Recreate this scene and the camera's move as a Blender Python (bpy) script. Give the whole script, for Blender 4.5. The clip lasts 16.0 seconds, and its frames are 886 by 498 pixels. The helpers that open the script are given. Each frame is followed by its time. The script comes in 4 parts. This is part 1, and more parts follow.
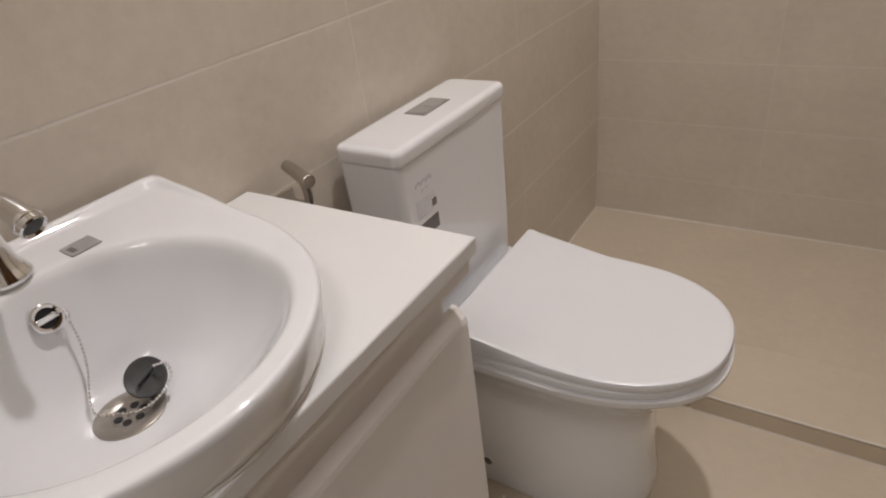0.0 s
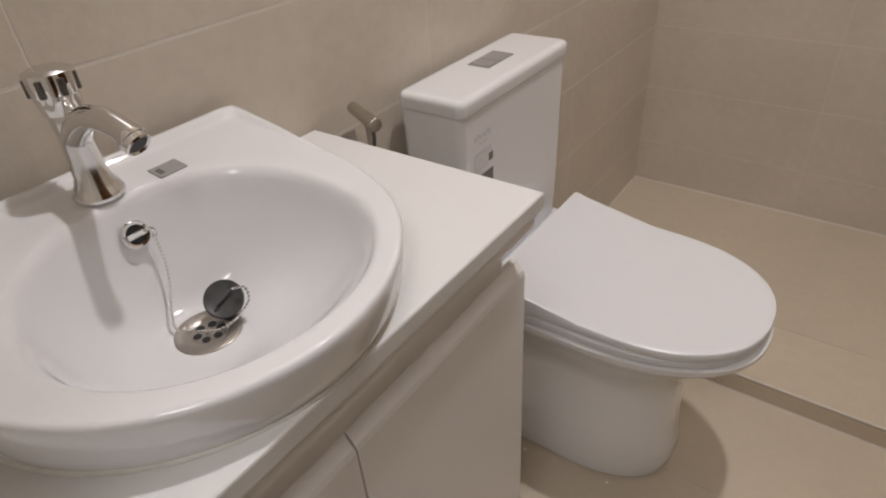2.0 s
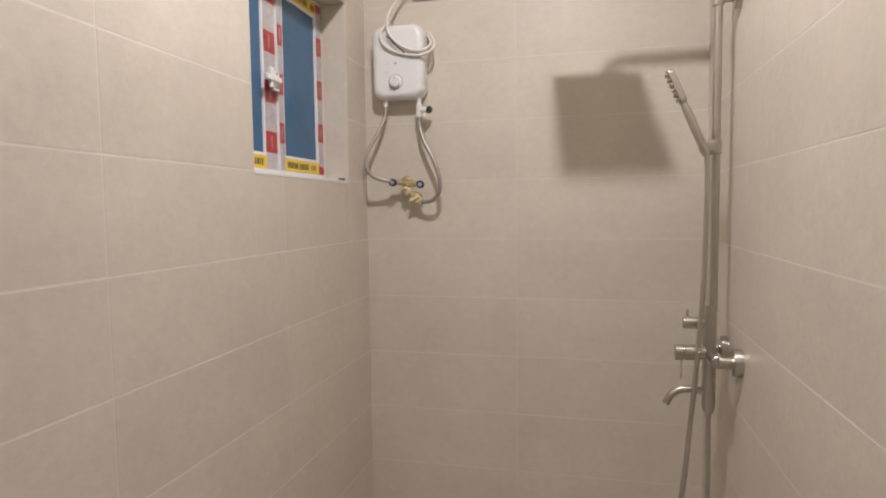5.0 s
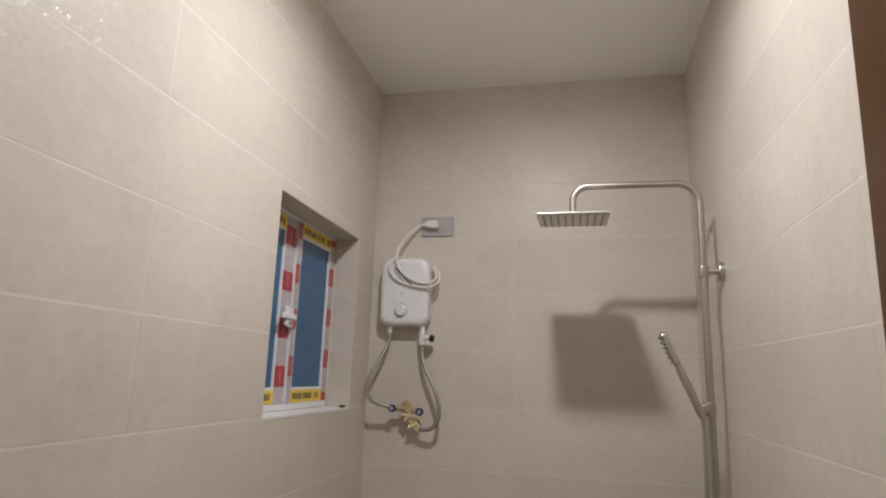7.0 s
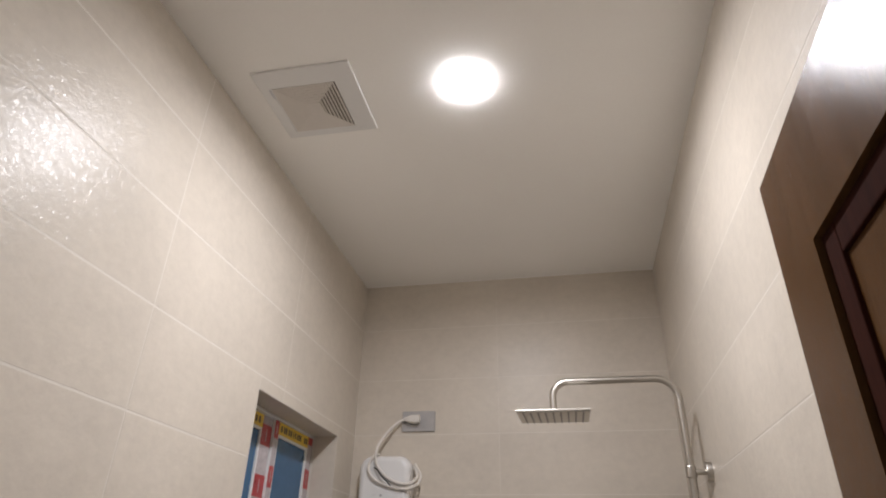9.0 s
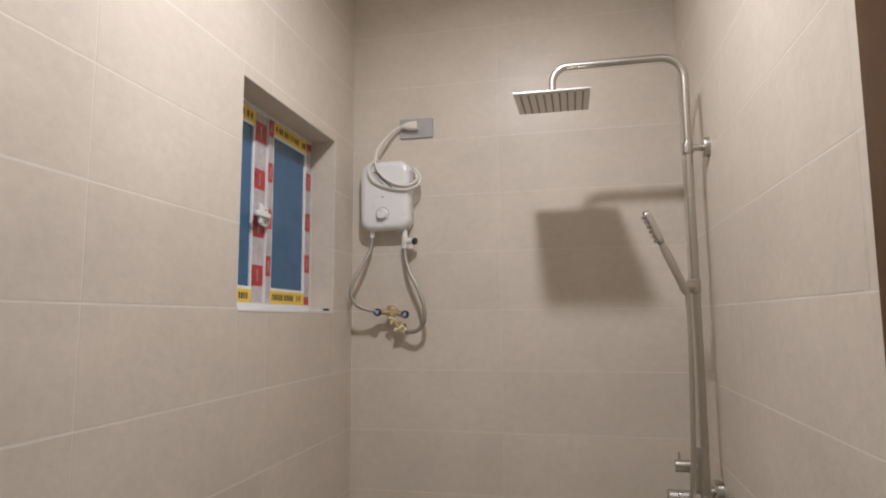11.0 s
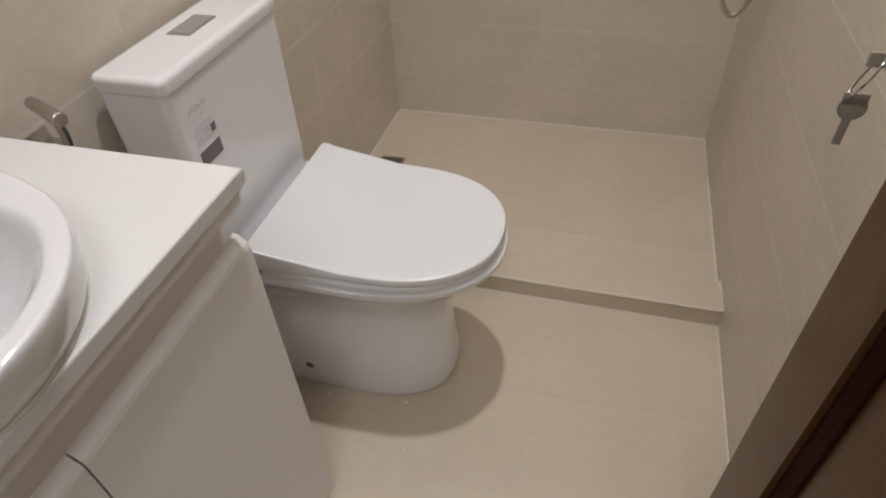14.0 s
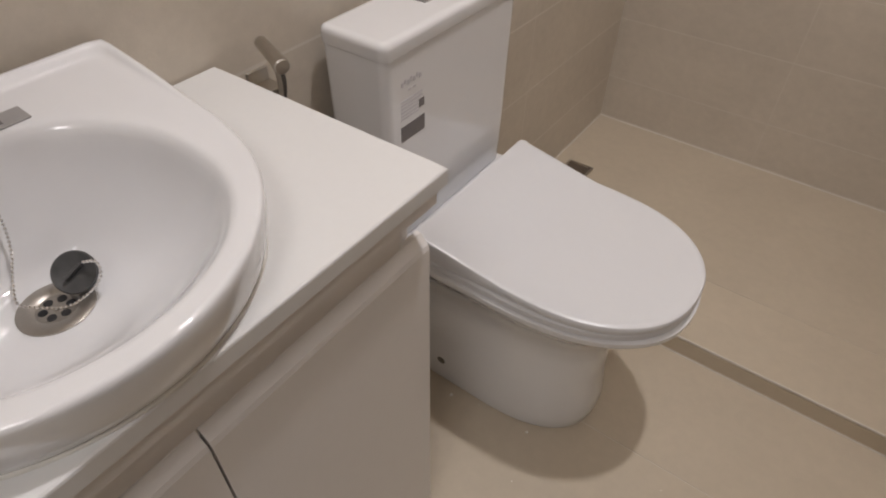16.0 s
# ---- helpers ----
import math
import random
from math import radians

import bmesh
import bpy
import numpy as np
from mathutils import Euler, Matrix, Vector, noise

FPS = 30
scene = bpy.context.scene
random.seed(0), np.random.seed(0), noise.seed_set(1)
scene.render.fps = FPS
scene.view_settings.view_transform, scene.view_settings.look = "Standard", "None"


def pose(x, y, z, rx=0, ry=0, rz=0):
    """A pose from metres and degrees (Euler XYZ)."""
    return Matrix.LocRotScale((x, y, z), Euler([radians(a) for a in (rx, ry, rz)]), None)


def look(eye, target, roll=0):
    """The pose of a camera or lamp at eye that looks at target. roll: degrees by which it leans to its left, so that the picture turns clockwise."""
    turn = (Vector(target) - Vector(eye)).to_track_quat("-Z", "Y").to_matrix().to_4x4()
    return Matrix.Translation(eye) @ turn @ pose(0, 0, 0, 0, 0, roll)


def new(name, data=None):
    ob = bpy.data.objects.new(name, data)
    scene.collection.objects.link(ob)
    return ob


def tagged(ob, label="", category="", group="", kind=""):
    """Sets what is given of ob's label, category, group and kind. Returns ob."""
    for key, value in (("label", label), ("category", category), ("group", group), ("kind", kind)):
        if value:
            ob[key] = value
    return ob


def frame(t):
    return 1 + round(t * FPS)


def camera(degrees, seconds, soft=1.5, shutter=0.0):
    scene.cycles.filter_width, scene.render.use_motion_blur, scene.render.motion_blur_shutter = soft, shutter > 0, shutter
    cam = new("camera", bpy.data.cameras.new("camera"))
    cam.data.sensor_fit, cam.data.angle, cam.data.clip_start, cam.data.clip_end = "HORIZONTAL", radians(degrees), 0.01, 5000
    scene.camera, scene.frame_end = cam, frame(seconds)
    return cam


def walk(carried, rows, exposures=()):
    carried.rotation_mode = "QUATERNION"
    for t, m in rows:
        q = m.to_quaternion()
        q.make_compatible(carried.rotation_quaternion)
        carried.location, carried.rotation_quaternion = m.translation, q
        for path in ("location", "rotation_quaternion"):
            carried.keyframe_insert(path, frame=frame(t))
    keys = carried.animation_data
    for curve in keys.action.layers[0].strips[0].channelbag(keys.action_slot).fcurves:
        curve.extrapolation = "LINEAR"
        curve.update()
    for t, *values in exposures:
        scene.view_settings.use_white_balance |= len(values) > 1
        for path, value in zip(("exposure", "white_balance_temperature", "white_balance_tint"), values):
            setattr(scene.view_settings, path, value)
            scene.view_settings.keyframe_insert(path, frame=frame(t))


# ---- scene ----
cam = camera(72.4, 16.0, soft=2.0)
PATH = [
    (0, (0.672, -1.985, 1.15), (-0.317, -0.588, 0.116), -7.8),
    (0.5, (0.667, -1.995, 1.143), (-0.35, -0.665, 0.049), -6.4),
    (1, (0.654, -2.018, 1.144), (-0.358, -0.712, 0.018), -4.5),
    (1.5, (0.634, -2.027, 1.158), (-0.377, -0.739, 0.01), -3.5),
    (2, (0.636, -2.029, 1.155), (-0.369, -0.734, 0.01), -4.2),
    (2.5, (0.668, -2.011, 1.183), (-0.233, -0.634, 0.048), -5.6),
    (3, (0.722, -2.008, 1.263), (0.044, -0.441, 0.221), -5.1),
    (3.5, (0.734, -2.009, 1.352), (0.186, -0.268, 0.534), -4.7),
    (4, (0.767, -2.012, 1.418), (0.248, -0.18, 0.808), -4.4),
    (4.5, (0.757, -2.027, 1.486), (0.278, -0.119, 1.124), -2.1),
    (4.7, (0.76, -2.03, 1.485), (0.286, -0.104, 1.225), -1.4),
    (6.8, (0.733, -2.093, 1.67), (0.31, -0.167, 2.002), 1.59),
    (7, (0.729, -2.115, 1.698), (0.306, -0.203, 2.104), 1.88),
    (7.5, (0.74, -2.153, 1.73), (0.328, -0.284, 2.309), 1.88),
    (8, (0.754, -2.167, 1.744), (0.367, -0.344, 2.471), 1.63),
    (8.2, (0.763, -2.168, 1.748), (0.386, -0.37, 2.539), 1.71),
    (9.25, (0.764, -2.14, 1.726), (0.402, -0.43, 2.697), 1.25),
    (10.3, (0.762, -2.083, 1.648), (0.366, -0.242, 2.323), 0.72),
    (10.5, (0.767, -2.064, 1.607), (0.366, -0.187, 2.169), 0.44),
    (11, (0.768, -2.029, 1.554), (0.349, -0.087, 1.785), -0.43),
    (11.5, (0.78, -1.997, 1.479), (0.332, -0.05, 1.394), -1.2),
    (12, (0.757, -1.986, 1.403), (0.324, -0.07, 1.028), -1.7),
    (12.5, (0.761, -1.979, 1.332), (0.323, -0.163, 0.62), -2.6),
    (13, (0.759, -1.979, 1.27), (0.326, -0.307, 0.261), -3.7),
    (13.5, (0.76, -1.986, 1.222), (0.339, -0.489, -0.035), -3.7),
    (14, (0.758, -1.987, 1.198), (0.319, -0.567, -0.141), -3.2),
    (14.5, (0.746, -1.952, 1.192), (0.188, -0.579, -0.151), -2.6),
    (15, (0.681, -1.901, 1.169), (-0.015, -0.608, -0.189), -1.6),
    (15.5, (0.669, -1.894, 1.171), (-0.088, -0.649, -0.199), -0.1),
    (16, (0.656, -1.906, 1.174), (-0.182, -0.718, -0.2), 1.0),
]
walk(cam, [(t, look(eye, target, roll)) for t, eye, target, roll in PATH], exposures=[
    (0, -0.10, 6580, 11), (1.5, -0.10, 6580, 11), (2.4, -0.17, 6560, 11), (3, -0.07, 6560, 11), (3.6, 0.07, 6540, 11), (4.5, 0.06, 6520, 11), (6.8, -0.59, 6250, 10), (8.2, -0.67, 6250, 10),
    (9.25, -0.67, 6250, 10), (10.3, -0.57, 6300, 10), (11, -0.33, 6300, 10), (12.5, 0.05, 6560, 11), (13.3, 0.02, 6340, 9), (14, 0.03, 6350, 8), (15, -0.11, 6550, 10), (16, -0.19, 6560, 11)])

# ---- room sizes ----
W = 1.12            # room width
FRONT = -2.13       # inner face of the front wall
H = 2.775           # ceiling
SHOWER_Z = 0.03     # shower floor
KERB_Y0, KERB_Y1, KERB_Z = -0.85, -0.745, 0.056
ROW0, ROW = 0.184, 0.20    # first tile joint above the floor, tile height
WIN = (-0.748, -0.17, 1.582, 2.15)  # window opening: y0, y1, z0, z1
LAMP = (0.585, -1.088)

# ---- world and lights ----
world = bpy.data.worlds.new("world")
scene.world = world
world.use_nodes = True
world.node_tree.nodes["Background"].inputs[0].default_value = (0.02, 0.022, 0.026, 1)
world.node_tree.nodes["Background"].inputs[1].default_value = 0.3


def disk_lamp(name, x, y, z, size, watts, colour):
    lamp = bpy.data.lights.new(name, "AREA")
    lamp.shape, lamp.size, lamp.energy, lamp.color = "DISK", size, watts, colour
    lamp.spread = radians(172)
    ob = new(name, lamp)
    ob.matrix_world = pose(x, y, z)
    return ob


disk_lamp("downlight_lamp", LAMP[0], LAMP[1], H - 0.014, 0.092, 15.6, (1.0, 0.965, 0.985))
# assumed lamp, never in view, added to brighten vanity and toilet through the doorway
disk_lamp("assumed_hall_lamp", 0.95, -3.1, 2.77, 0.9, 19.0, (1.0, 0.97, 0.97))


# ---- materials ----
def material(name, colour, rough=0.5, metal=0.0, var=0.06, scale=6.0, fine=60.0, bump=0.0, bump_scale=80.0, coat=0.0,
             tint=None, stretch=(1, 1, 1), spread=0.0, rough_var=0.06, detail=6.0):
    m = bpy.data.materials.new(name)
    m.use_nodes = True
    nt = m.node_tree
    b = nt.nodes["Principled BSDF"]
    L = nt.links.new

    def add(kind, **kw):
        n = nt.nodes.new(kind)
        for k, v in kw.items():
            n.inputs[k].default_value = v
        return n

    geo = nt.nodes.new("ShaderNodeNewGeometry")
    mp = add("ShaderNodeMapping", Scale=stretch)
    L(geo.outputs["Position"], mp.inputs["Vector"])
    n1 = add("ShaderNodeTexNoise", Scale=scale, Detail=detail, Roughness=0.6)
    n2 = add("ShaderNodeTexNoise", Scale=fine, Detail=5.0, Roughness=0.65)
    L(mp.outputs[0], n1.inputs["Vector"])
    L(mp.outputs[0], n2.inputs["Vector"])
    mixf = nt.nodes.new("ShaderNodeMath")
    mixf.operation = "MULTIPLY_ADD"
    mixf.inputs[1].default_value = 0.6
    h = nt.nodes.new("ShaderNodeMath")
    h.operation = "MULTIPLY"
    h.inputs[1].default_value = 0.4
    L(n2.outputs["Fac"], h.inputs[0])
    L(n1.outputs["Fac"], mixf.inputs[0])
    L(h.outputs[0], mixf.inputs[2])
    ramp = nt.nodes.new("ShaderNodeValToRGB")
    lo = [max(0.0, c * (1 - var * 2)) for c in (tint or colour)]
    hi = [min(1.0, c * (1 + var * 2)) for c in colour]
    ramp.color_ramp.elements[0].position, ramp.color_ramp.elements[1].position = 0.25, 0.75
    ramp.color_ramp.elements[0].color = (*lo, 1)
    ramp.color_ramp.elements[1].color = (*hi, 1)
    L(mixf.outputs[0], ramp.inputs["Fac"])
    last = ramp.outputs["Color"]
    if spread:
        info = nt.nodes.new("ShaderNodeObjectInfo")
        mr = add("ShaderNodeMapRange")
        mr.inputs["To Min"].default_value, mr.inputs["To Max"].default_value = 1 - spread, 1 + spread
        L(info.outputs["Random"], mr.inputs["Value"])
        hsv = nt.nodes.new("ShaderNodeHueSaturation")
        L(mr.outputs[0], hsv.inputs["Value"])
        L(last, hsv.inputs["Color"])
        last = hsv.outputs["Color"]
    L(last, b.inputs["Base Color"])
    mr2 = add("ShaderNodeMapRange")
    mr2.inputs["To Min"].default_value, mr2.inputs["To Max"].default_value = max(0.02, rough - rough_var), min(1, rough + rough_var)
    L(n1.outputs["Fac"], mr2.inputs["Value"])
    L(mr2.outputs[0], b.inputs["Roughness"])
    b.inputs["Metallic"].default_value = metal
    b.inputs["Coat Weight"].default_value = coat
    b.inputs["Coat Roughness"].default_value = 0.04
    if bump:
        n3 = add("ShaderNodeTexNoise", Scale=bump_scale, Detail=7.0, Roughness=0.62)
        L(mp.outputs[0], n3.inputs["Vector"])
        bp = nt.nodes.new("ShaderNodeBump")
        bp.inputs["Strength"].default_value = 1.0
        bp.inputs["Distance"].default_value = bump
        L(n3.outputs["Fac"], bp.inputs["Height"])
        L(bp.outputs["Normal"], b.inputs["Normal"])
    return m


TILE = material("stone_tile", (0.622, 0.562, 0.480), 0.37, var=0.065, scale=3.4, fine=34, bump=0.00060, bump_scale=48, spread=0.02, stretch=(1, 1, 1.3))
FLOOR_TILE = material("floor_tile", (0.592, 0.512, 0.400), 0.34, var=0.045, scale=3.5, fine=40, bump=0.0006, bump_scale=30, spread=0.02)
GROUT = material("grout", (0.70, 0.652, 0.583), 0.85, var=0.05, fine=200, bump=0.0006, bump_scale=300)
PAINT = material("ceiling_paint", (0.93, 0.912, 0.882), 0.85, var=0.015, scale=2, fine=120, bump=0.0003, bump_scale=200)
HALL = material("hall_paint", (0.62, 0.58, 0.52), 0.85, var=0.03)
CERAMIC = material("white_ceramic", (0.800, 0.802, 0.815), 0.08, var=0.008, scale=4, coat=0.6, rough_var=0.02)
SEAT = material("white_plastic", (0.760, 0.764, 0.782), 0.30, var=0.008, scale=4, rough_var=0.04)
COUNTER = material("white_counter", (0.770, 0.768, 0.760), 0.30, var=0.012, scale=5, fine=90)
KEY = material("key_metal", (0.36, 0.33, 0.28), 0.45, metal=0.35, var=0.1, scale=60)
HOSE = material("braided_hose", (0.40, 0.37, 0.33), 0.45, metal=0.6, var=0.12, fine=300)
CABINET = material("white_lacquer", (0.84, 0.815, 0.795), 0.36, var=0.012, scale=4, bump=0.0002, bump_scale=40)
CHROME = material("chrome", (0.80, 0.80, 0.80), 0.07, metal=1.0, var=0.02, rough_var=0.03)
SATIN = material("satin_chrome", (0.78, 0.78, 0.78), 0.16, metal=1.0, var=0.04, scale=60, rough_var=0.08)
STEEL = material("brushed_steel", (0.53, 0.50, 0.455), 0.34, metal=1.0, var=0.05, fine=200, rough_var=0.06)
WASTE = material("dull_steel", (0.43, 0.40, 0.36), 0.36, metal=0.9, var=0.08, fine=120, rough_var=0.08)
DRAIN = material("brown_steel", (0.17, 0.135, 0.105), 0.5, metal=0.3, var=0.15, scale=40)
DARK_STEEL = material("dark_steel", (0.16, 0.15, 0.14), 0.4, metal=0.8, var=0.1)
NICKEL = material("aged_nickel", (0.25, 0.22, 0.165), 0.28, metal=1.0, var=0.2, scale=40, rough_var=0.1)
BRASS = material("brass", (0.58, 0.47, 0.28), 0.38, metal=0.9, var=0.1, scale=60)
TEFLON = material("yellow_tape", (0.75, 0.65, 0.38), 0.6, var=0.12, scale=80)
SEALANT = material("aged_sealant", (0.77, 0.755, 0.705), 0.4, var=0.05, scale=30)
RUBBER = material("dark_rubber", (0.065, 0.065, 0.066), 0.42, var=0.15, scale=60)
BLACK = material("black_plastic", (0.02, 0.02, 0.022), 0.4, var=0.1)
BLUE_CAP = material("blue_cap", (0.03, 0.03, 0.10), 0.35, var=0.1)
WHITE_PLASTIC = material("heater_plastic", (0.78, 0.77, 0.76), 0.28, var=0.01, scale=8)
CORD = material("cord_plastic", (0.74, 0.70, 0.64), 0.42, var=0.02)
GREY_PLATE = material("grey_plate", (0.42, 0.41, 0.41), 0.35, metal=0.3, var=0.05, scale=40)
GREY_BUTTON = material("button_grey", (0.46, 0.45, 0.445), 0.26, metal=0.5, var=0.03)
PVC = material("white_pvc", (0.76, 0.755, 0.745), 0.35, var=0.015)
FILM = material("blue_film", (0.042, 0.125, 0.245), 0.25, var=0.10, scale=5, fine=24, bump=0.0008, bump_scale=16)
SLAT = material("beige_slat", (0.64, 0.60, 0.555), 0.42, var=0.03)
DUCT = material("duct_dark", (0.11, 0.085, 0.065), 0.6, var=0.15, scale=20)
CLEAR_FILM = material("clear_film", (0.50, 0.455, 0.47), 0.22, var=0.12, scale=30, bump=0.002, bump_scale=60)
RED = material("red_tape", (0.40, 0.035, 0.04), 0.30, var=0.15, scale=30, bump=0.001, bump_scale=60)
YELLOW = material("yellow_film", (0.78, 0.55, 0.06), 0.32, var=0.06, scale=30, bump=0.001, bump_scale=60)
INK = material("ink", (0.10, 0.07, 0.05), 0.5, var=0.1)
GREY_INK = material("grey_ink", (0.54, 0.53, 0.565), 0.5, var=0.06)
DARK_INK = material("dark_ink", (0.17, 0.155, 0.155), 0.5, var=0.08)
WOOD = material("dark_wood", (0.100, 0.050, 0.022), 0.22, var=0.12, scale=7, fine=70, bump=0.0003, bump_scale=70, stretch=(6, 6, 0.5), coat=0.0)
WOOD_DARK = material("dark_moulding", (0.036, 0.012, 0.008), 0.85, var=0.2, scale=8, stretch=(6, 6, 0.6), coat=0.0)
for m, level in ((TILE, 0.20), (WOOD, 0.12), (WOOD_DARK, 0.03)):
    m.node_tree.nodes["Principled BSDF"].inputs["Specular IOR Level"].default_value = level


def glaze(m, weight, rough, scale, depth):
    """A thin uneven glaze over a tile."""
    nt = m.node_tree
    b = nt.nodes["Principled BSDF"]
    geo = nt.nodes.new("ShaderNodeNewGeometry")
    n = nt.nodes.new("ShaderNodeTexNoise")
    n.inputs["Scale"].default_value, n.inputs["Detail"].default_value, n.inputs["Roughness"].default_value, n.inputs["Distortion"].default_value = scale, 3.0, 0.55, 0.6
    bp = nt.nodes.new("ShaderNodeBump")
    bp.inputs["Strength"].default_value, bp.inputs["Distance"].default_value = 1.0, depth
    nt.links.new(geo.outputs["Position"], n.inputs["Vector"])
    nt.links.new(n.outputs["Fac"], bp.inputs["Height"])
    nt.links.new(bp.outputs["Normal"], b.inputs["Coat Normal"])
    b.inputs["Coat Weight"].default_value, b.inputs["Coat Roughness"].default_value = weight, rough


glaze(TILE, 0.20, 0.18, 66.0, 0.0032)
DUST = material("plaster_crumb", (0.85, 0.82, 0.76), 0.9, var=0.05)


def emitter(name, colour, strength):
    m = bpy.data.materials.new(name)
    m.use_nodes = True
    b = m.node_tree.nodes["Principled BSDF"]
    b.inputs["Base Color"].default_value = (0.8, 0.8, 0.8, 1)
    b.inputs["Emission Color"].default_value = (*colour, 1)
    b.inputs["Emission Strength"].default_value = strength
    return m


GLOW = emitter("lamp_diffuser", (1.0, 0.96, 0.95), 130.0)


# ---- mesh helpers ----
def finish(name, bm, mat, parent=None, label="", smooth=True, angle=38.0):
    bmesh.ops.recalc_face_normals(bm, faces=bm.faces)
    me = bpy.data.meshes.new(name)
    if smooth:
        lim = radians(angle)
        for f in bm.faces:
            f.smooth = True
        for e in bm.edges:
            if len(e.link_faces) == 2 and e.calc_face_angle(0.0) > lim:
                e.smooth = False
    bm.to_mesh(me)
    bm.free()
    me.materials.append(mat)
    ob = new(name, me)
    if smooth and len(me.polygons) < 260:
        wn = ob.modifiers.new("weighted_normals", "WEIGHTED_NORMAL")
        wn.keep_sharp = True
    if parent:
        ob.parent = parent
    if label:
        ob["label"] = label
    return ob


def part(name, bm, mat, parent, label=""):
    return finish(name, bm, mat, parent, label)


def thing(name, label, category, group="", kind=""):
    return tagged(new(name), label, category, group, kind)


def box(x0, x1, y0, y1, z0, z1, bevel=0.0, seg=2, bm=None):
    bm = bm or bmesh.new()
    r = bmesh.ops.create_cube(bm, size=1.0)
    for v in r["verts"]:
        v.co = Vector(((x0 + x1) / 2 + v.co.x * (x1 - x0), (y0 + y1) / 2 + v.co.y * (y1 - y0), (z0 + z1) / 2 + v.co.z * (z1 - z0)))
    if bevel:
        es = {e for v in r["verts"] for e in v.link_edges}
        bmesh.ops.bevel(bm, geom=list(es), offset=bevel, segments=seg, profile=0.5, affect="EDGES")
    return bm


def loft(rings, close0=True, close1=True, bm=None):
    """A skin over rings of equal length."""
    bm = bm or bmesh.new()
    vs = [[bm.verts.new(p) for p in ring] for ring in rings]
    n = len(vs[0])
    for a, b in zip(vs, vs[1:]):
        for i in range(n):
            bm.faces.new((a[i], a[(i + 1) % n], b[(i + 1) % n], b[i]))
    if close0:
        bm.faces.new(vs[0])
    if close1:
        bm.faces.new(vs[-1])
    return bm


def lathe(origin, axis, profile, n=28, bm=None):
    """A turned body: profile of (distance along the axis, radius)."""
    o, a = Vector(origin), Vector(axis).normalized()
    u = a.orthogonal().normalized()
    w = a.cross(u)
    rings = [[o + a * d + (u * math.cos(2 * math.pi * i / n) + w * math.sin(2 * math.pi * i / n)) * max(r, 1e-4) for i in range(n)] for d, r in profile]
    return loft(rings, True, True, bm)


def cyl(a, b, r, n=24, chamfer=0.0, bm=None):
    a, b = Vector(a), Vector(b)
    d = (b - a).length
    c = chamfer
    prof = [(0, r - c), (c, r), (d - c, r), (d, r - c)] if c else [(0, r), (d, r)]
    return lathe(a, b - a, prof, n, bm)


def smooth_path(pts, steps=8):
    p = [Vector(q) for q in pts]
    p = [p[0] * 2 - p[1]] + p + [p[-1] * 2 - p[-2]]
    out = []
    for i in range(1, len(p) - 2):
        for k in range(steps):
            t = k / steps
            a, b, c, d = p[i - 1], p[i], p[i + 1], p[i + 2]
            out.append(0.5 * ((2 * b) + (c - a) * t + (2 * a - 5 * b + 4 * c - d) * t * t + (3 * b - a - 3 * c + d) * t ** 3))
    out.append(p[-2])
    return out


def tube(path, r, n=14, bm=None, ridge=0.0, rs=None):
    """A pipe along a list of points; ridge makes it a ribbed hose."""
    path = [Vector(p) for p in path]
    rings = []
    up = None
    for i, p in enumerate(path):
        t = (path[min(i + 1, len(path) - 1)] - path[max(i - 1, 0)]).normalized()
        if up is None:
            up = t.orthogonal().normalized()
        up = (up - t * up.dot(t)).normalized()
        w = t.cross(up)
        rr = (rs[i] if rs else r) + (ridge if i % 2 else 0)
        rings.append([p + (up * math.cos(2 * math.pi * k / n) + w * math.sin(2 * math.pi * k / n)) * rr for k in range(n)])
    return loft(rings, True, True, bm)


def resample(path, step):
    path = [Vector(p) for p in path]
    out, need = [path[0].copy()], step
    for a, b in zip(path, path[1:]):
        d = (b - a).length
        pos = 0.0
        while d - pos >= need:
            pos += need
            out.append(a.lerp(b, pos / d))
            need = step
        need -= d - pos
    return out


def arc(centre, u, v, r, a0, a1, n=8):
    c, u, v = Vector(centre), Vector(u), Vector(v)
    return [c + (u * math.cos(radians(a0 + (a1 - a0) * i / n)) + v * math.sin(radians(a0 + (a1 - a0) * i / n))) * r for i in range(n + 1)]


def rounded(w, h, r, n=6):
    """Outline of a rounded rectangle round the origin."""
    pts = []
    for cx, cy, a in ((w / 2 - r, h / 2 - r, 0), (-w / 2 + r, h / 2 - r, 90), (-w / 2 + r, -h / 2 + r, 180), (w / 2 - r, -h / 2 + r, 270)):
        for i in range(n + 1):
            t = radians(a + 90 * i / n)
            pts.append((cx + r * math.cos(t), cy + r * math.sin(t)))
    return pts


def sstep(t):
    t = min(1.0, max(0.0, t))
    return t * t * (3 - 2 * t)


def structure(name, bm, mat, label="", category=""):
    return tagged(finish(name, bm, mat, smooth=False), label, category, "", "structure")


# ---- structure ----
def wall_left():
    bm = bmesh.new()
    y0, y1, z0, z1 = WIN
    x0, x1 = -0.16, -0.00018
    box(x0, x1, FRONT - 0.12, y0, -0.1, H + 0.1, bm=bm)
    box(x0, x1, y1, 0.15, -0.1, H + 0.1, bm=bm)
    box(x0, x1, y0, y1, -0.1, z0, bm=bm)
    box(x0, x1, y0, y1, z1, H + 0.1, bm=bm)
    return structure("wall_left", bm, GROUT, "beige stone-tiled wall with a small window", "wall")


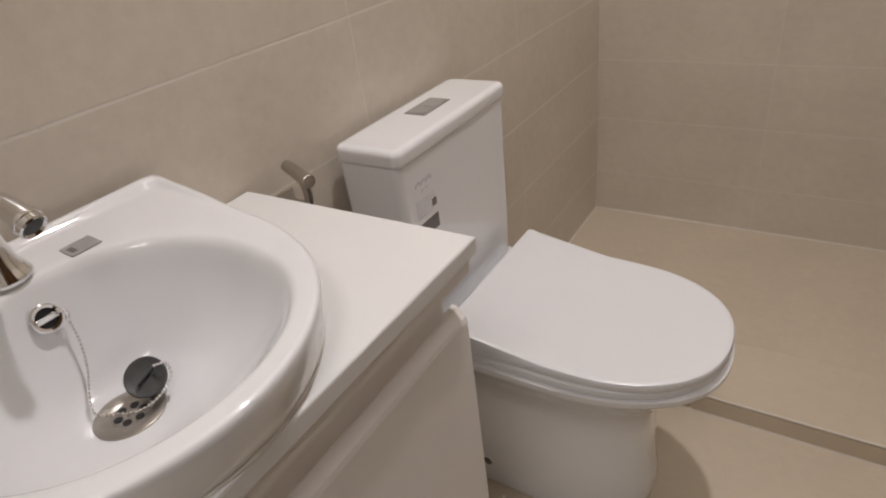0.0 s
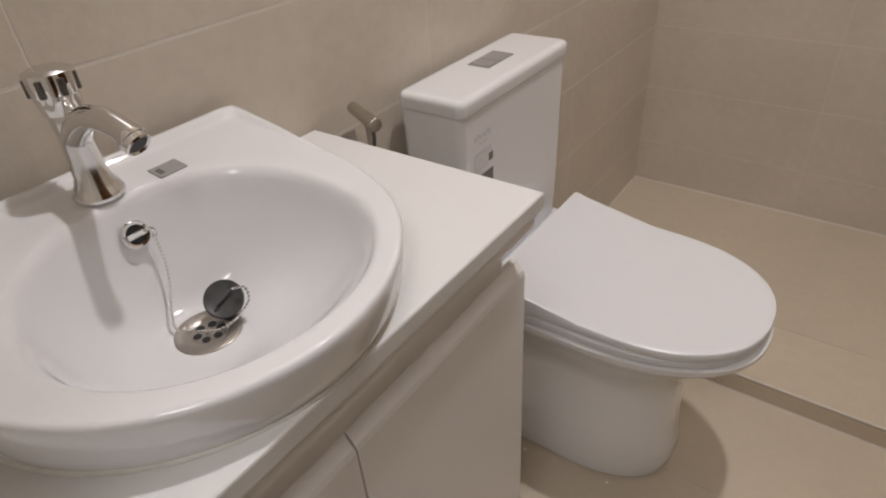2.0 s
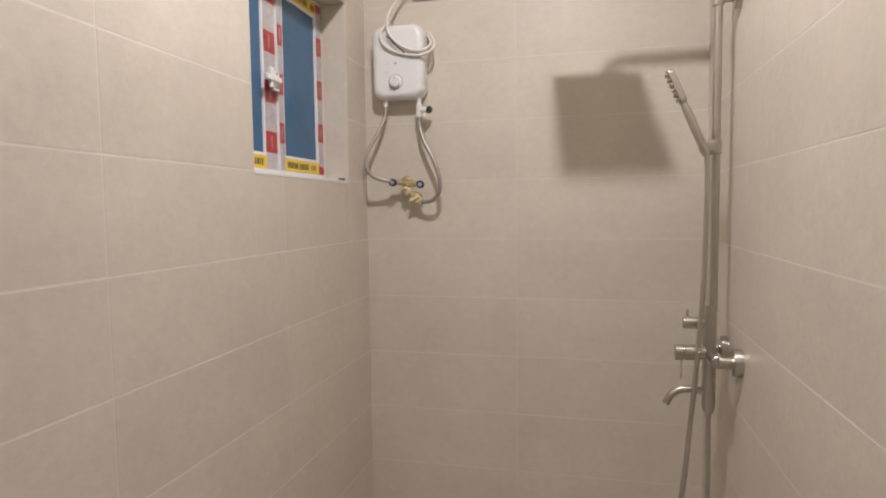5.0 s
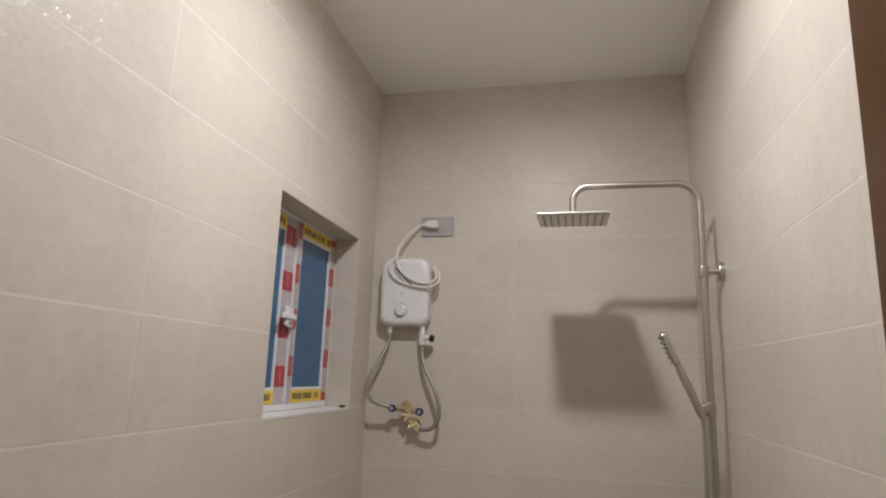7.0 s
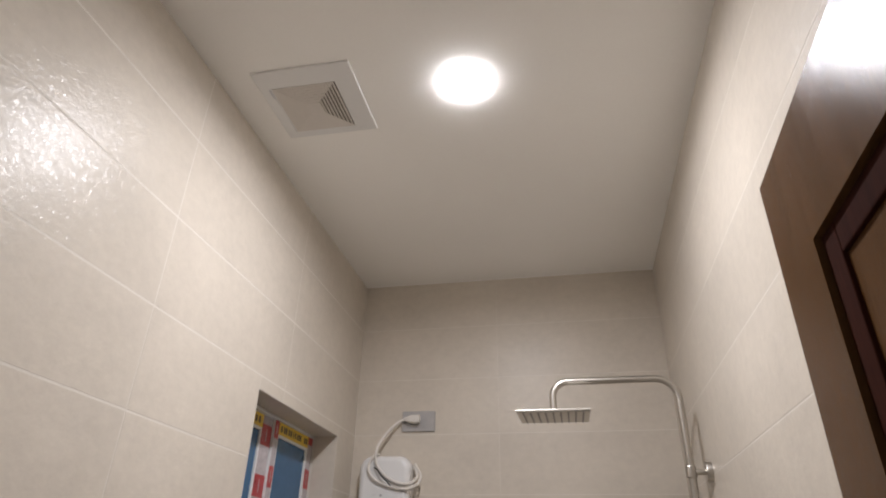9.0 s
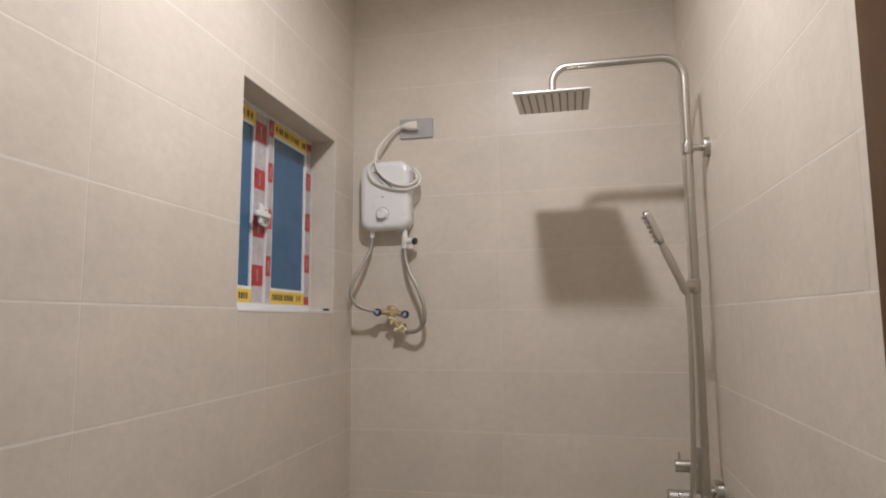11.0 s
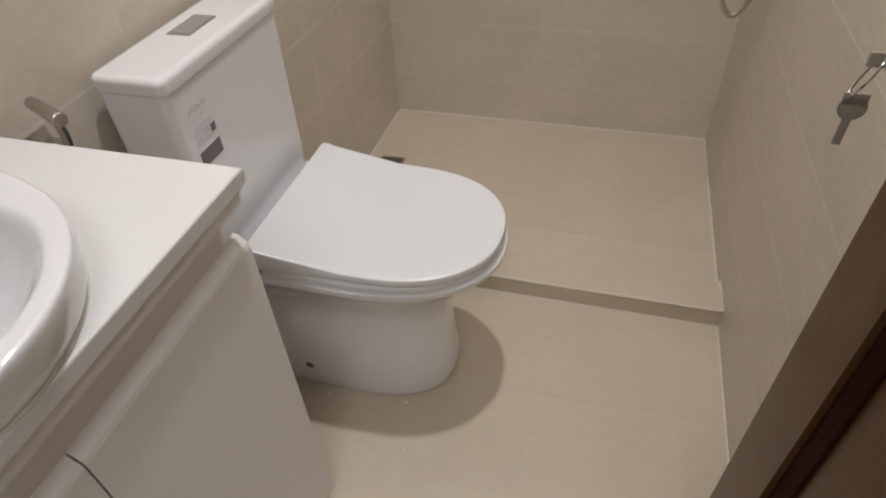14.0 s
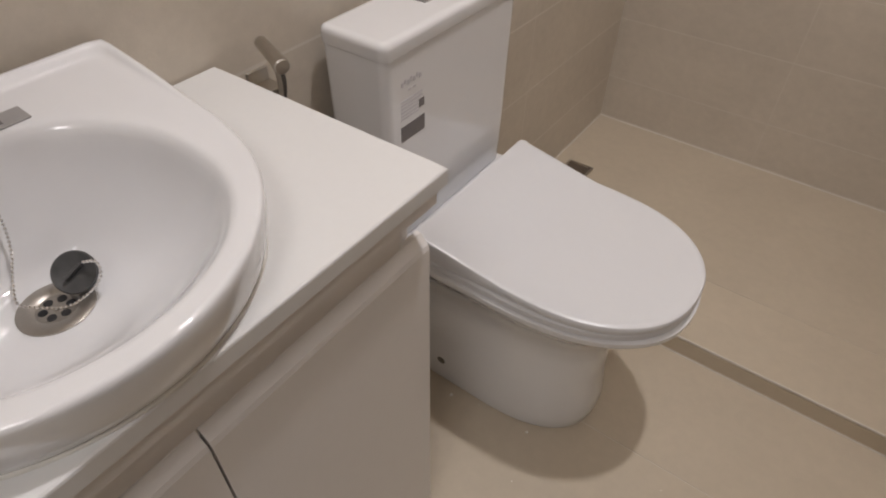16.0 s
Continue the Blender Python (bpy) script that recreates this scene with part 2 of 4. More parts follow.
WL = wall_left()
WF = structure("wall_far", box(-0.00018, W + 0.00018, 0.00018, 0.15, -0.1, H + 0.1), GROUT, "beige stone-tiled wall behind the shower", "wall")
WR = structure("wall_right", box(W + 0.00018, W + 0.16, FRONT - 0.12, 0.15, -0.1, H + 0.1), GROUT, "beige stone-tiled wall with the shower column", "wall")


def wall_front():
    bm = bmesh.new()
    box(-0.0016, 0.40, FRONT - 0.12, FRONT, -0.1, H + 0.1, bm=bm)
    box(1.09, W + 0.0016, FRONT - 0.12, FRONT, -0.1, H + 0.1, bm=bm)
    box(0.40, 1.09, FRONT - 0.12, FRONT, 2.21, H + 0.1, bm=bm)
    return structure("wall_front", bm, HALL, "painted wall round the bathroom doorway", "wall")


wall_front()
structure("ceiling", box(-0.16, W + 0.16, FRONT - 0.12, 0.15, H, H + 0.12), PAINT, "flat white painted ceiling", "ceiling")
FL = structure("floor", box(-0.0016, W + 0.0016, FRONT - 0.12, KERB_Y0 + 0.002, -0.1, -0.0012), GROUT, "beige tiled bathroom floor", "floor")
SF = structure("shower_floor", box(-0.0016, W + 0.0016, KERB_Y1, 0.0016, -0.1, SHOWER_Z - 0.0012), GROUT, "beige tiled shower floor behind a low kerb", "floor")
# dim hallway behind the doorway
structure("hall_floor", box(-1.2, 2.2, -4.2, FRONT - 0.12, -0.1, -0.002), FLOOR_TILE, "tiled hallway floor", "floor")
structure("hall_wall_left", box(-1.3, -1.2, -4.2, FRONT - 0.12, -0.1, 2.8), HALL, "painted hallway wall", "wall")
structure("hall_wall_right", box(2.2, 2.3, -4.2, FRONT - 0.12, -0.1, 2.8), HALL, "painted hallway wall", "wall")
structure("hall_wall_back", box(-1.3, 2.3, -4.3, -4.2, -0.1, 2.8), HALL, "painted hallway wall", "wall")
structure("hall_wall_near", box(-1.3, -0.16, FRONT - 0.12, FRONT, -0.1, 2.8), HALL, "painted hallway wall", "wall")
structure("hall_wall_far", box(W + 0.16, 2.3, FRONT - 0.12, FRONT, -0.1, 2.8), HALL, "painted hallway wall", "wall")
# ring made up for the assumed hall lamp, sized to suit it
HALL_LAMP_RING = lathe((0.95, -3.1, 2.8), (0, 0, -1), [(0, 0.48), (0.02, 0.48), (0.024, 0.472), (0.024, 0.462), (0.018, 0.458)], 48)
tagged(finish("hall_ceiling_light", HALL_LAMP_RING, PVC), "round white ring of an assumed hallway lamp, out of view", "ceiling light")
structure("hall_ceiling", box(-1.3, 2.3, -4.3, FRONT - 0.12, 2.8, 2.9), PAINT, "white hallway ceiling", "ceiling")


def kerb():
    k = thing("shower_kerb", "low beige tiled kerb in front of the shower", "kerb", kind="structure")
    part("core", box(0.0, W, KERB_Y0 + 0.003, KERB_Y1 - 0.003, 0.0, KERB_Z - 0.002), GROUT, k)
    for i, (x0, x1) in enumerate(((0.0015, 0.5255), (0.5285, W - 0.0015))):
        part("tile", box(x0, x1, KERB_Y0 + 0.0015, KERB_Y1, KERB_Z - 0.008, KERB_Z, 0.0015), FLOOR_TILE, k)
        part("tile", box(x0, x1, KERB_Y0 - 0.0005, KERB_Y0 + 0.004, 0.002, KERB_Z - 0.0075, 0.0012), FLOOR_TILE, k)


kerb()


def bead(name, path, r=0.0032):
    return tagged(finish(name, tube(path, r, 8), GROUT), "pale grout bead along the foot of the wall", "trim", "", "structure")


bead("trim", [(0.0, 0.0, SHOWER_Z), (W, 0.0, SHOWER_Z)])
bead("trim", [(0.0, 0.0, SHOWER_Z), (0.0, KERB_Y1, SHOWER_Z)])
bead("trim", [(W, 0.0, SHOWER_Z), (W, KERB_Y1, SHOWER_Z)], 0.004)
bead("trim", [(W, KERB_Y1, KERB_Z), (W, KERB_Y0, KERB_Z), (W, KERB_Y0, 0.0), (W, FRONT, 0.0)], 0.0038)
bead("trim", [(0.0, KERB_Y0, 0.0), (W, KERB_Y0, 0.0)], 0.0026)
bead("trim", [(0.0, KERB_Y0 + 0.0024, KERB_Z - 0.0030), (W, KERB_Y0 + 0.0024, KERB_Z - 0.0030)], 0.0030)

# ---- wash basin and vanity ----
CY = -1.819   # middle of the basin


def vanity():
    v = thing("vanity_cabinet", "white lacquered two-door vanity cabinet beneath the countertop", "cabinet")
    y0, y1 = -2.122, -1.499
    for c in ((0.004, 0.318, y1 - 0.016, y1, 0.045, 0.7898), (0.004, 0.318, y0, y0 + 0.016, 0.045, 0.7898), (0.004, 0.012, y0 + 0.017, y1 - 0.017, 0.062, 0.7898), (0.004, 0.318, y0 + 0.017, y1 - 0.017, 0.045, 0.061)):
        part("carcass_panel", box(*c, 0.001), CABINET, v)
    part("apron", box(0.3185, 0.3628, y0 + 0.001, y1 - 0.003, 0.769, 0.7904, 0.001, 1), CABINET, v)
    part("finger_rail", box(0.3185, 0.337, y0 + 0.001, y1 - 0.034, 0.700, 0.7685, 0.002), CABINET, v, "recessed white finger-pull rail")
    for a, b in ((y0 + 0.002, -1.8108), (-1.8082, y1 - 0.001)):
        bm = bmesh.new()
        sec = [(0.3315, 0.05), (0.3485, 0.05), (0.3505, 0.052), (0.3505, 0.694), (0.3485, 0.700), (0.338, 0.712), (0.3315, 0.713)]
        loft([[(x, a, z) for x, z in sec], [(x, b, z) for x, z in sec]], bm=bm)
        finish("door", bm, CABINET, v, smooth=False)
    for x, y in ((0.29, y1 - 0.05), (0.29, y0 + 0.05), (0.04, y1 - 0.05), (0.04, y0 + 0.05)):
        part("leg", lathe((x, y, 0.0), (0, 0, 1), [(0, 0.02), (0.012, 0.02), (0.016, 0.014), (0.045, 0.016)], 16), BLACK, v, "black plastic leg")


vanity()


def countertop():
    bm = bmesh.new()
    # slab with a round cut-out under the basin
    n = 96
    ths = [2 * math.pi * i / n for i in range(n)]
    ex, x0, x1, y0, y1 = 0.19, 0.004, 0.369, -2.124, -1.4915
    corner = [math.atan2(y - CY, x - ex) % (2 * math.pi) for x, y in ((x0, y0), (x1, y0), (x1, y1), (x0, y1))]
    for c in corner:
        k = min(range(n), key=lambda i: abs(ths[i] - c))
        ths[k] = c

    def edge(t, d):
        c, sn = math.cos(t), math.sin(t)
        r = min(((x1 - d - ex) / c if c > 1e-6 else 9), ((x0 + d - ex) / c if c < -1e-6 else 9), ((y1 - d - CY) / sn if sn > 1e-6 else 9), ((y0 + d - CY) / sn if sn < -1e-6 else 9))
        return ex + r * c, CY + r * sn

    def hole(t):
        return ex + 0.155 * math.cos(t), CY + 0.155 * math.sin(t)

    rg = [[(*hole(t), 0.7905) for t in ths]] + [[(*edge(t, d), z) for t in ths] for d, z in ((0.0016, 0.7905), (0.0004, 0.7914), (0.0, 0.8088), (0.0006, 0.8108), (0.0024, 0.812))] + [[(*hole(t), 0.812) for t in ths]]
    rg.append(rg[0])
    loft(rg, False, False, bm)
    bmesh.ops.remove_doubles(bm, verts=bm.verts, dist=1e-6)
    tagged(finish("countertop", bm, COUNTER, angle=15.0), "white solid countertop slab on the vanity cabinet", "countertop")
    # bead of sealant where the basin meets the slab
    n = 96
    tagged(finish("sealant", tube([basin_foot(2 * math.pi * i / n, 0.0012) + Vector((0, 0, 0.0006)) for i in range(n + 1)], 0.0030, 10), SEALANT),
           "yellowed white sealant bead around the basin on the countertop", "sealant")


def half_width(x, back, half, cx, ax, by):
    """Half the basin's width at x: a square ledge at the back that runs into the bowl's ellipse."""
    e = by * math.sqrt(max(0.0, 1 - ((x - cx) / ax) ** 2)) if x > cx else by
    w = half + (e - half) * sstep((x - back - 0.075) / (cx - back - 0.075)) if x < cx else e
    r = 0.010
    d = x - back
    if d < r:
        w -= r - math.sqrt(max(0.0, r * r - (r - d) ** 2))
    return w


def outline(th, back, half, cx, ax, by):
    ex, lo, hi = 0.15, 0.0, 0.4
    c, s = math.cos(th), math.sin(th)
    for _ in range(26):
        m = (lo + hi) / 2
        x, y = ex + m * c, m * s
        ok = back <= x <= cx + ax and abs(y) <= half_width(x, back, half, cx, ax, by)
        lo, hi = (m, hi) if ok else (lo, m)
    return ex + lo * c, lo * s


def basin_outer(th, grow=0.0):
    return outline(th, 0.012 - grow, 0.201 + grow, 0.17, 0.211 + grow, 0.198 + grow)


def basin_foot(th, grow=0.0):
    x, y = outline(th, 0.014 - grow, 0.195 + grow, 0.17, 0.196 + grow, 0.191 + grow)
    return Vector((x, CY + y, 0.812))


def rim_z(x):
    return 0.868 + 0.0245 * max(0.0, 1 - max(0.0, x - 0.012) / 0.23) ** 1.15 + 0.0065 * sstep((0.031 - x) / 0.012)


def edge_z(x):
    """The outer edge falls in a straight line from the back corners to the bowl."""
    return max(rim_z(x), 0.899 - 0.0236 * max(0.0, x - 0.012) / 0.148)


def basin():
    b = thing("wash_basin", "white glazed ceramic wash basin set on the countertop", "basin")
    n = 128
    ths = [2 * math.pi * i / n for i in range(n)]
    rings = []
    for f, dz in ((0.0, 0.0), (0.35, 0.007), (0.65, 0.018), (0.88, 0.034)):
        ring = []
        for t in ths:
            p, (ox, oy) = basin_foot(t), basin_outer(t)
            ring.append((p.x + (ox - p.x) * f, p.y + (CY + oy - p.y) * f, 0.812 + dz))
        rings.append(ring)
    for g, dz in ((0.0, -0.010), (0.0, -0.005), (-0.0008, -0.0022), (-0.0025, -0.0006), (-0.005, 0.0)):
        ring = []
        for t in ths:
            ox, oy = basin_outer(t, g)
            ring.append((ox, CY + oy, edge_z(ox) + dz))
        rings.append(ring)

    def inner(t, s, cx, z):
        # angle that spreads the bowl's points like the outline's
        ox, oy = basin_outer(t)
        a = math.atan2(oy / 0.16, (ox - 0.205) / 0.15)
        c, sn = math.cos(a), math.sin(a)
        k = 0.93 if c < 0 else 1.0      # a little squarer towards the ledge
        x, y = cx - 0.001 + 0.136 * s * math.copysign(abs(c) ** k, c), 0.146 * s * math.copysign(abs(sn) ** k, sn)
        return (x, CY + 0.003 + y, z if z is not None else 0)

    for f in (0.03, 0.06, 0.09, 0.13, 0.18, 0.25, 0.4, 0.55, 0.7, 0.85):
        mid = []
        for t in ths:
            ox, oy = basin_outer(t, -0.005)
            x, y, _ = inner(t, 1.05, 0.22, None)
            x, y = ox + (x - ox) * f, CY + oy + (y - CY - oy) * f
            mid.append((x, y, edge_z(x) + (rim_z(x) - edge_z(x)) * sstep(f / 0.16) - 0.0008 * f))
        rings.append(mid)
    for s, dz in ((1.05, -0.0008), (1.03, -0.0016), (1.012, -0.0034), (0.995, -0.0062), (0.975, -0.0115)):
        ring = []
        for t in ths:
            x, y, _ = inner(t, s, 0.22, None)
            ring.append((x, y, rim_z(x) + dz))
        rings.append(ring)
    for k in range(1, 15):
        u = k / 14
        s = 0.222 + 0.753 * (0.62 * math.cos(u * math.pi / 2) ** 0.8 + 0.38 * (1 - u))
        cx = 0.22 - 0.048 * u ** 1.6
        ring = []
        for t in ths:
            x, y, _ = inner(t, s, cx, None)
            x0, _, _ = inner(t, 1.0, 0.22, None)
            front = max(0.0, (x0 - 0.22) / 0.136) ** 2      # the bowl falls more gently at its front
            depth = 0.0115 + 0.0995 * math.sin(u * math.pi / 2) ** (1.05 + 0.75 * front)
            top = rim_z(x0)
            base = 0.7605
            ring.append((x, y, top + (base - top) * (depth / 0.111)))
        rings.append(ring)
    bm = loft(rings, False, False)
    part("bowl", bm, CERAMIC, b)
    dr = part("waste_fitting", lathe((0.172, CY + 0.003, 0.7585), (0, 0, 1), [(0, 0.033), (0.0035, 0.033), (0.0045, 0.031), (0.0040, 0.021), (0.0015, 0.018), (0.0012, 0.004), (0.0035, 0.003), (0.0035, 0.0)], 40), WASTE, b, "steel waste fitting with round holes")
    # solid black discs on the fitting, the dark inside of its holes as colour
    for i in range(6):
        a = radians(60 * i + 10)
        part("hole", lathe((0.172 + 0.0115 * math.cos(a), CY + 0.003 + 0.0115 * math.sin(a), 0.7598), (0, 0, 1), [(0, 0.0042), (0.0006, 0.0042)], 14), BLACK, dr)
    ov = part("overflow_ring", lathe((0.0935, CY + 0.004, 0.848), (0.93, 0, 0.36), [(0, 0.014), (0.004, 0.014), (0.0055, 0.0125), (0.005, 0.010), (0.002, 0.0095), (0.002, 0.0)], 32), CHROME, b, "chrome overflow ring")
    # black disc in place of the overflow's shaded depth
    part("opening", lathe((0.0958, CY + 0.004, 0.8489), (0.93, 0, 0.36), [(0, 0.0094), (0.0004, 0.0094)], 24), BLACK, ov)
    part("cross_bar", box(0.0975, 0.1005, CY - 0.006, CY + 0.014, 0.847, 0.853, 0.001), CHROME, ov)
    part("chain_lug", tube(smooth_path([(0.099, CY + 0.012, 0.851), (0.105, CY + 0.016, 0.853), (0.106, CY + 0.018, 0.847), (0.104, CY + 0.017, 0.842)], 5), 0.0022, 10), CHROME, ov)
    lie = Matrix.Translation((0.0725, -1.7505, rim_z(0.0725))) @ Matrix.Rotation(radians(5.6), 4, "Y")

    def laid(bm):
        bmesh.ops.transform(bm, matrix=lie, verts=bm.verts)
        return bm

    bd = part("badge", laid(box(-0.0115, 0.0115, -0.0155, 0.0155, -0.0006, 0.0008, 0.0003)), GREY_PLATE, b, "small grey metallic badge")
    part("printed_bar", laid(box(-0.005, 0.006, -0.012, -0.006, 0.0008, 0.0010)), DARK_INK, bd)


basin()
countertop()


def basin_tap():
    t = thing("basin_tap", "polished chrome pillar tap with a ribbed handle on the basin ledge", "tap")
    x, y, z = 0.062, -1.817, 0.8862
    part("base", lathe((x, y, z), (0, 0, 1), [(0, 0.0235), (0.003, 0.024), (0.006, 0.0225), (0.012, 0.0195)], 36), CHROME, t)
    part("body", lathe((x, y, z + 0.010), (0, 0, 1), [(0, 0.0200), (0.010, 0.0162), (0.026, 0.0142), (0.050, 0.0138), (0.066, 0.0145), (0.079, 0.015), (0.082, 0.013)], 36), SATIN, t)
    pts = [(x + 0.002, y, z + 0.060), (x + 0.020, y + 0.001, z + 0.0745), (x + 0.041, y + 0.003, z + 0.0840), (x + 0.062, y + 0.005, z + 0.0845), (x + 0.080, y + 0.007, z + 0.0790), (x + 0.090, y + 0.008, z + 0.0720)]
    path = smooth_path(pts, 6)
    rs = [0.0135 - 0.0028 * sstep(i / (len(path) * 0.6)) + 0.002 * sstep((i - len(path) * 0.75) / (len(path) * 0.2)) for i in range(len(path))]
    sp = part("spout", tube(path, 0.01, 20, rs=rs), CHROME, t)
    e, d = Vector(pts[-1]), (Vector(pts[-1]) - Vector(pts[-2])).normalized()
    part("aerator", lathe(e - d * 0.004, d, [(0, 0.0118), (0.010, 0.0118), (0.0115, 0.0105), (0.009, 0.0085), (0.009, 0.0)], 28), CHROME, sp)
    # black disc painted in for the dark of the spout's mouth
    part("outlet", lathe(e + d * 0.0052, d, [(0, 0.0084), (0.0006, 0.0084)], 20), BLACK, sp)
    # ribbed handle
    n = 56
    prof = [(0.0830, 0.012, 0), (0.0840, 0.0174, 0), (0.094, 0.0188, 0.1), (0.0995, 0.0190, 0.2), (0.1010, 0.0208, 1), (0.1155, 0.0215, 1), (0.1195, 0.0208, 0.8), (0.1215, 0.0165, 0.2), (0.1222, 0.010, 0), (0.1222, 0.002, 0)]
    rings = [[(x + r * (1 - 0.10 * k * (0.5 + 0.5 * math.cos(7 * 2 * math.pi * i / n)) ** 2) * math.cos(2 * math.pi * i / n),
               y + r * (1 - 0.10 * k * (0.5 + 0.5 * math.cos(7 * 2 * math.pi * i / n)) ** 2) * math.sin(2 * math.pi * i / n), z + h) for i in range(n)] for h, r, k in prof]
    hd = part("handle", loft(rings), CHROME, t)
    # dark bars laid in the flutes, the shade of the recesses as colour
    for i in range(7):
        a = 2 * math.pi * i / 7
        c = Vector((x + 0.0204 * math.cos(a), y + 0.0204 * math.sin(a), z + 0.1085))
        bm = box(-0.0012, 0.0012, -0.0026, 0.0026, -0.0075, 0.0075, 0.0008)
        bmesh.ops.transform(bm, matrix=Matrix.Translation(c) @ Matrix.Rotation(a, 4, "Z"), verts=bm.verts)
        part("groove", bm, DARK_STEEL, hd)


basin_tap()


def sink_plug():
    p = thing("sink_plug", "dark grey rubber plug on a bead chain lying at the drain", "plug")
    c, ax = Vector((0.165, -1.786, 0.7765)), Vector((0.50, -0.42, 0.70)).normalized()
    st = part("stopper", lathe(c - ax * 0.005, ax, [(0, 0.0155), (0.002, 0.017), (0.008, 0.0195), (0.011, 0.02), (0.0125, 0.019), (0.012, 0.0165), (0.0105, 0.0145), (0.0105, 0.0)], 40), RUBBER, p)
    u = ax.orthogonal().normalized()
    bm = box(-0.010, 0.010, -0.0015, 0.0015, 0, 0.007, 0.001)
    bmesh.ops.transform(bm, matrix=Matrix.Translation(c + ax * 0.005) @ ax.to_track_quat("Z", "Y").to_matrix().to_4x4() @ Matrix.Rotation(radians(40), 4, "Z"), verts=bm.verts)
    part("grip", bm, RUBBER, st)
    pts = [(0.104, -1.802, 0.842), (0.107, -1.803, 0.832), (0.113, -1.806, 0.815), (0.122, -1.814, 0.796), (0.138, -1.829, 0.779), (0.152, -1.836, 0.7690), (0.171, -1.824, 0.7668),
           (0.186, -1.811, 0.7668), (0.192, -1.795, 0.7715), (0.196, -1.779, 0.784), (0.187, -1.774, 0.7935), (0.173, -1.781, 0.7905)]
    bm = bmesh.new()
    path = smooth_path(pts, 10)
    for q in resample(path, 0.0040):
        r = bmesh.ops.create_icosphere(bm, subdivisions=1, radius=0.0018, matrix=Matrix.Translation(q))
    tube(path, 0.0005, 6, bm)
    part("bead_chain", bm, CHROME, p, "fine chrome bead chain")


sink_plug()

# ---- toilet ----
TY = -1.123


def dee(xb, xs, xt, w, n=64, rb=0.03, flat=0.55):
    """Outline of a D: square back at xb, straight to xs, round tip at xt, half width w, round its middle line."""
    pts = []
    for i in range(n // 2 + 1):
        a = -math.pi / 2 + math.pi * i / (n // 2)
        c, s = math.cos(a), math.sin(a)
        pts.append((xs + (xt - xs) * abs(c) ** 0.84, w * math.copysign(abs(s) ** 0.88, s)))
    m = n // 8
    for i in range(1, m + 1):
        a = math.pi / 2 * i / m
        pts.append((xb + rb - rb * math.sin(a), w - rb + rb * math.cos(a)))
    for i in range(m):
        a = math.pi / 2 * i / m
        pts.append((xb + rb - rb * math.cos(a), -w + rb - rb * math.sin(a)))
    return pts


def ring(outline, z):
    return [(x, TY + y, z(x) if callable(z) else z) for x, y in outline]


def shrink(outline, f, cx):
    return [(cx + (x - cx) * f, y * f) for x, y in outline]


def inset(outline, d, cx, w, length):
    fx, fy = 1 - d / length, 1 - d / w
    return [(cx + (x - cx) * fx, y * fy) for x, y in outline]


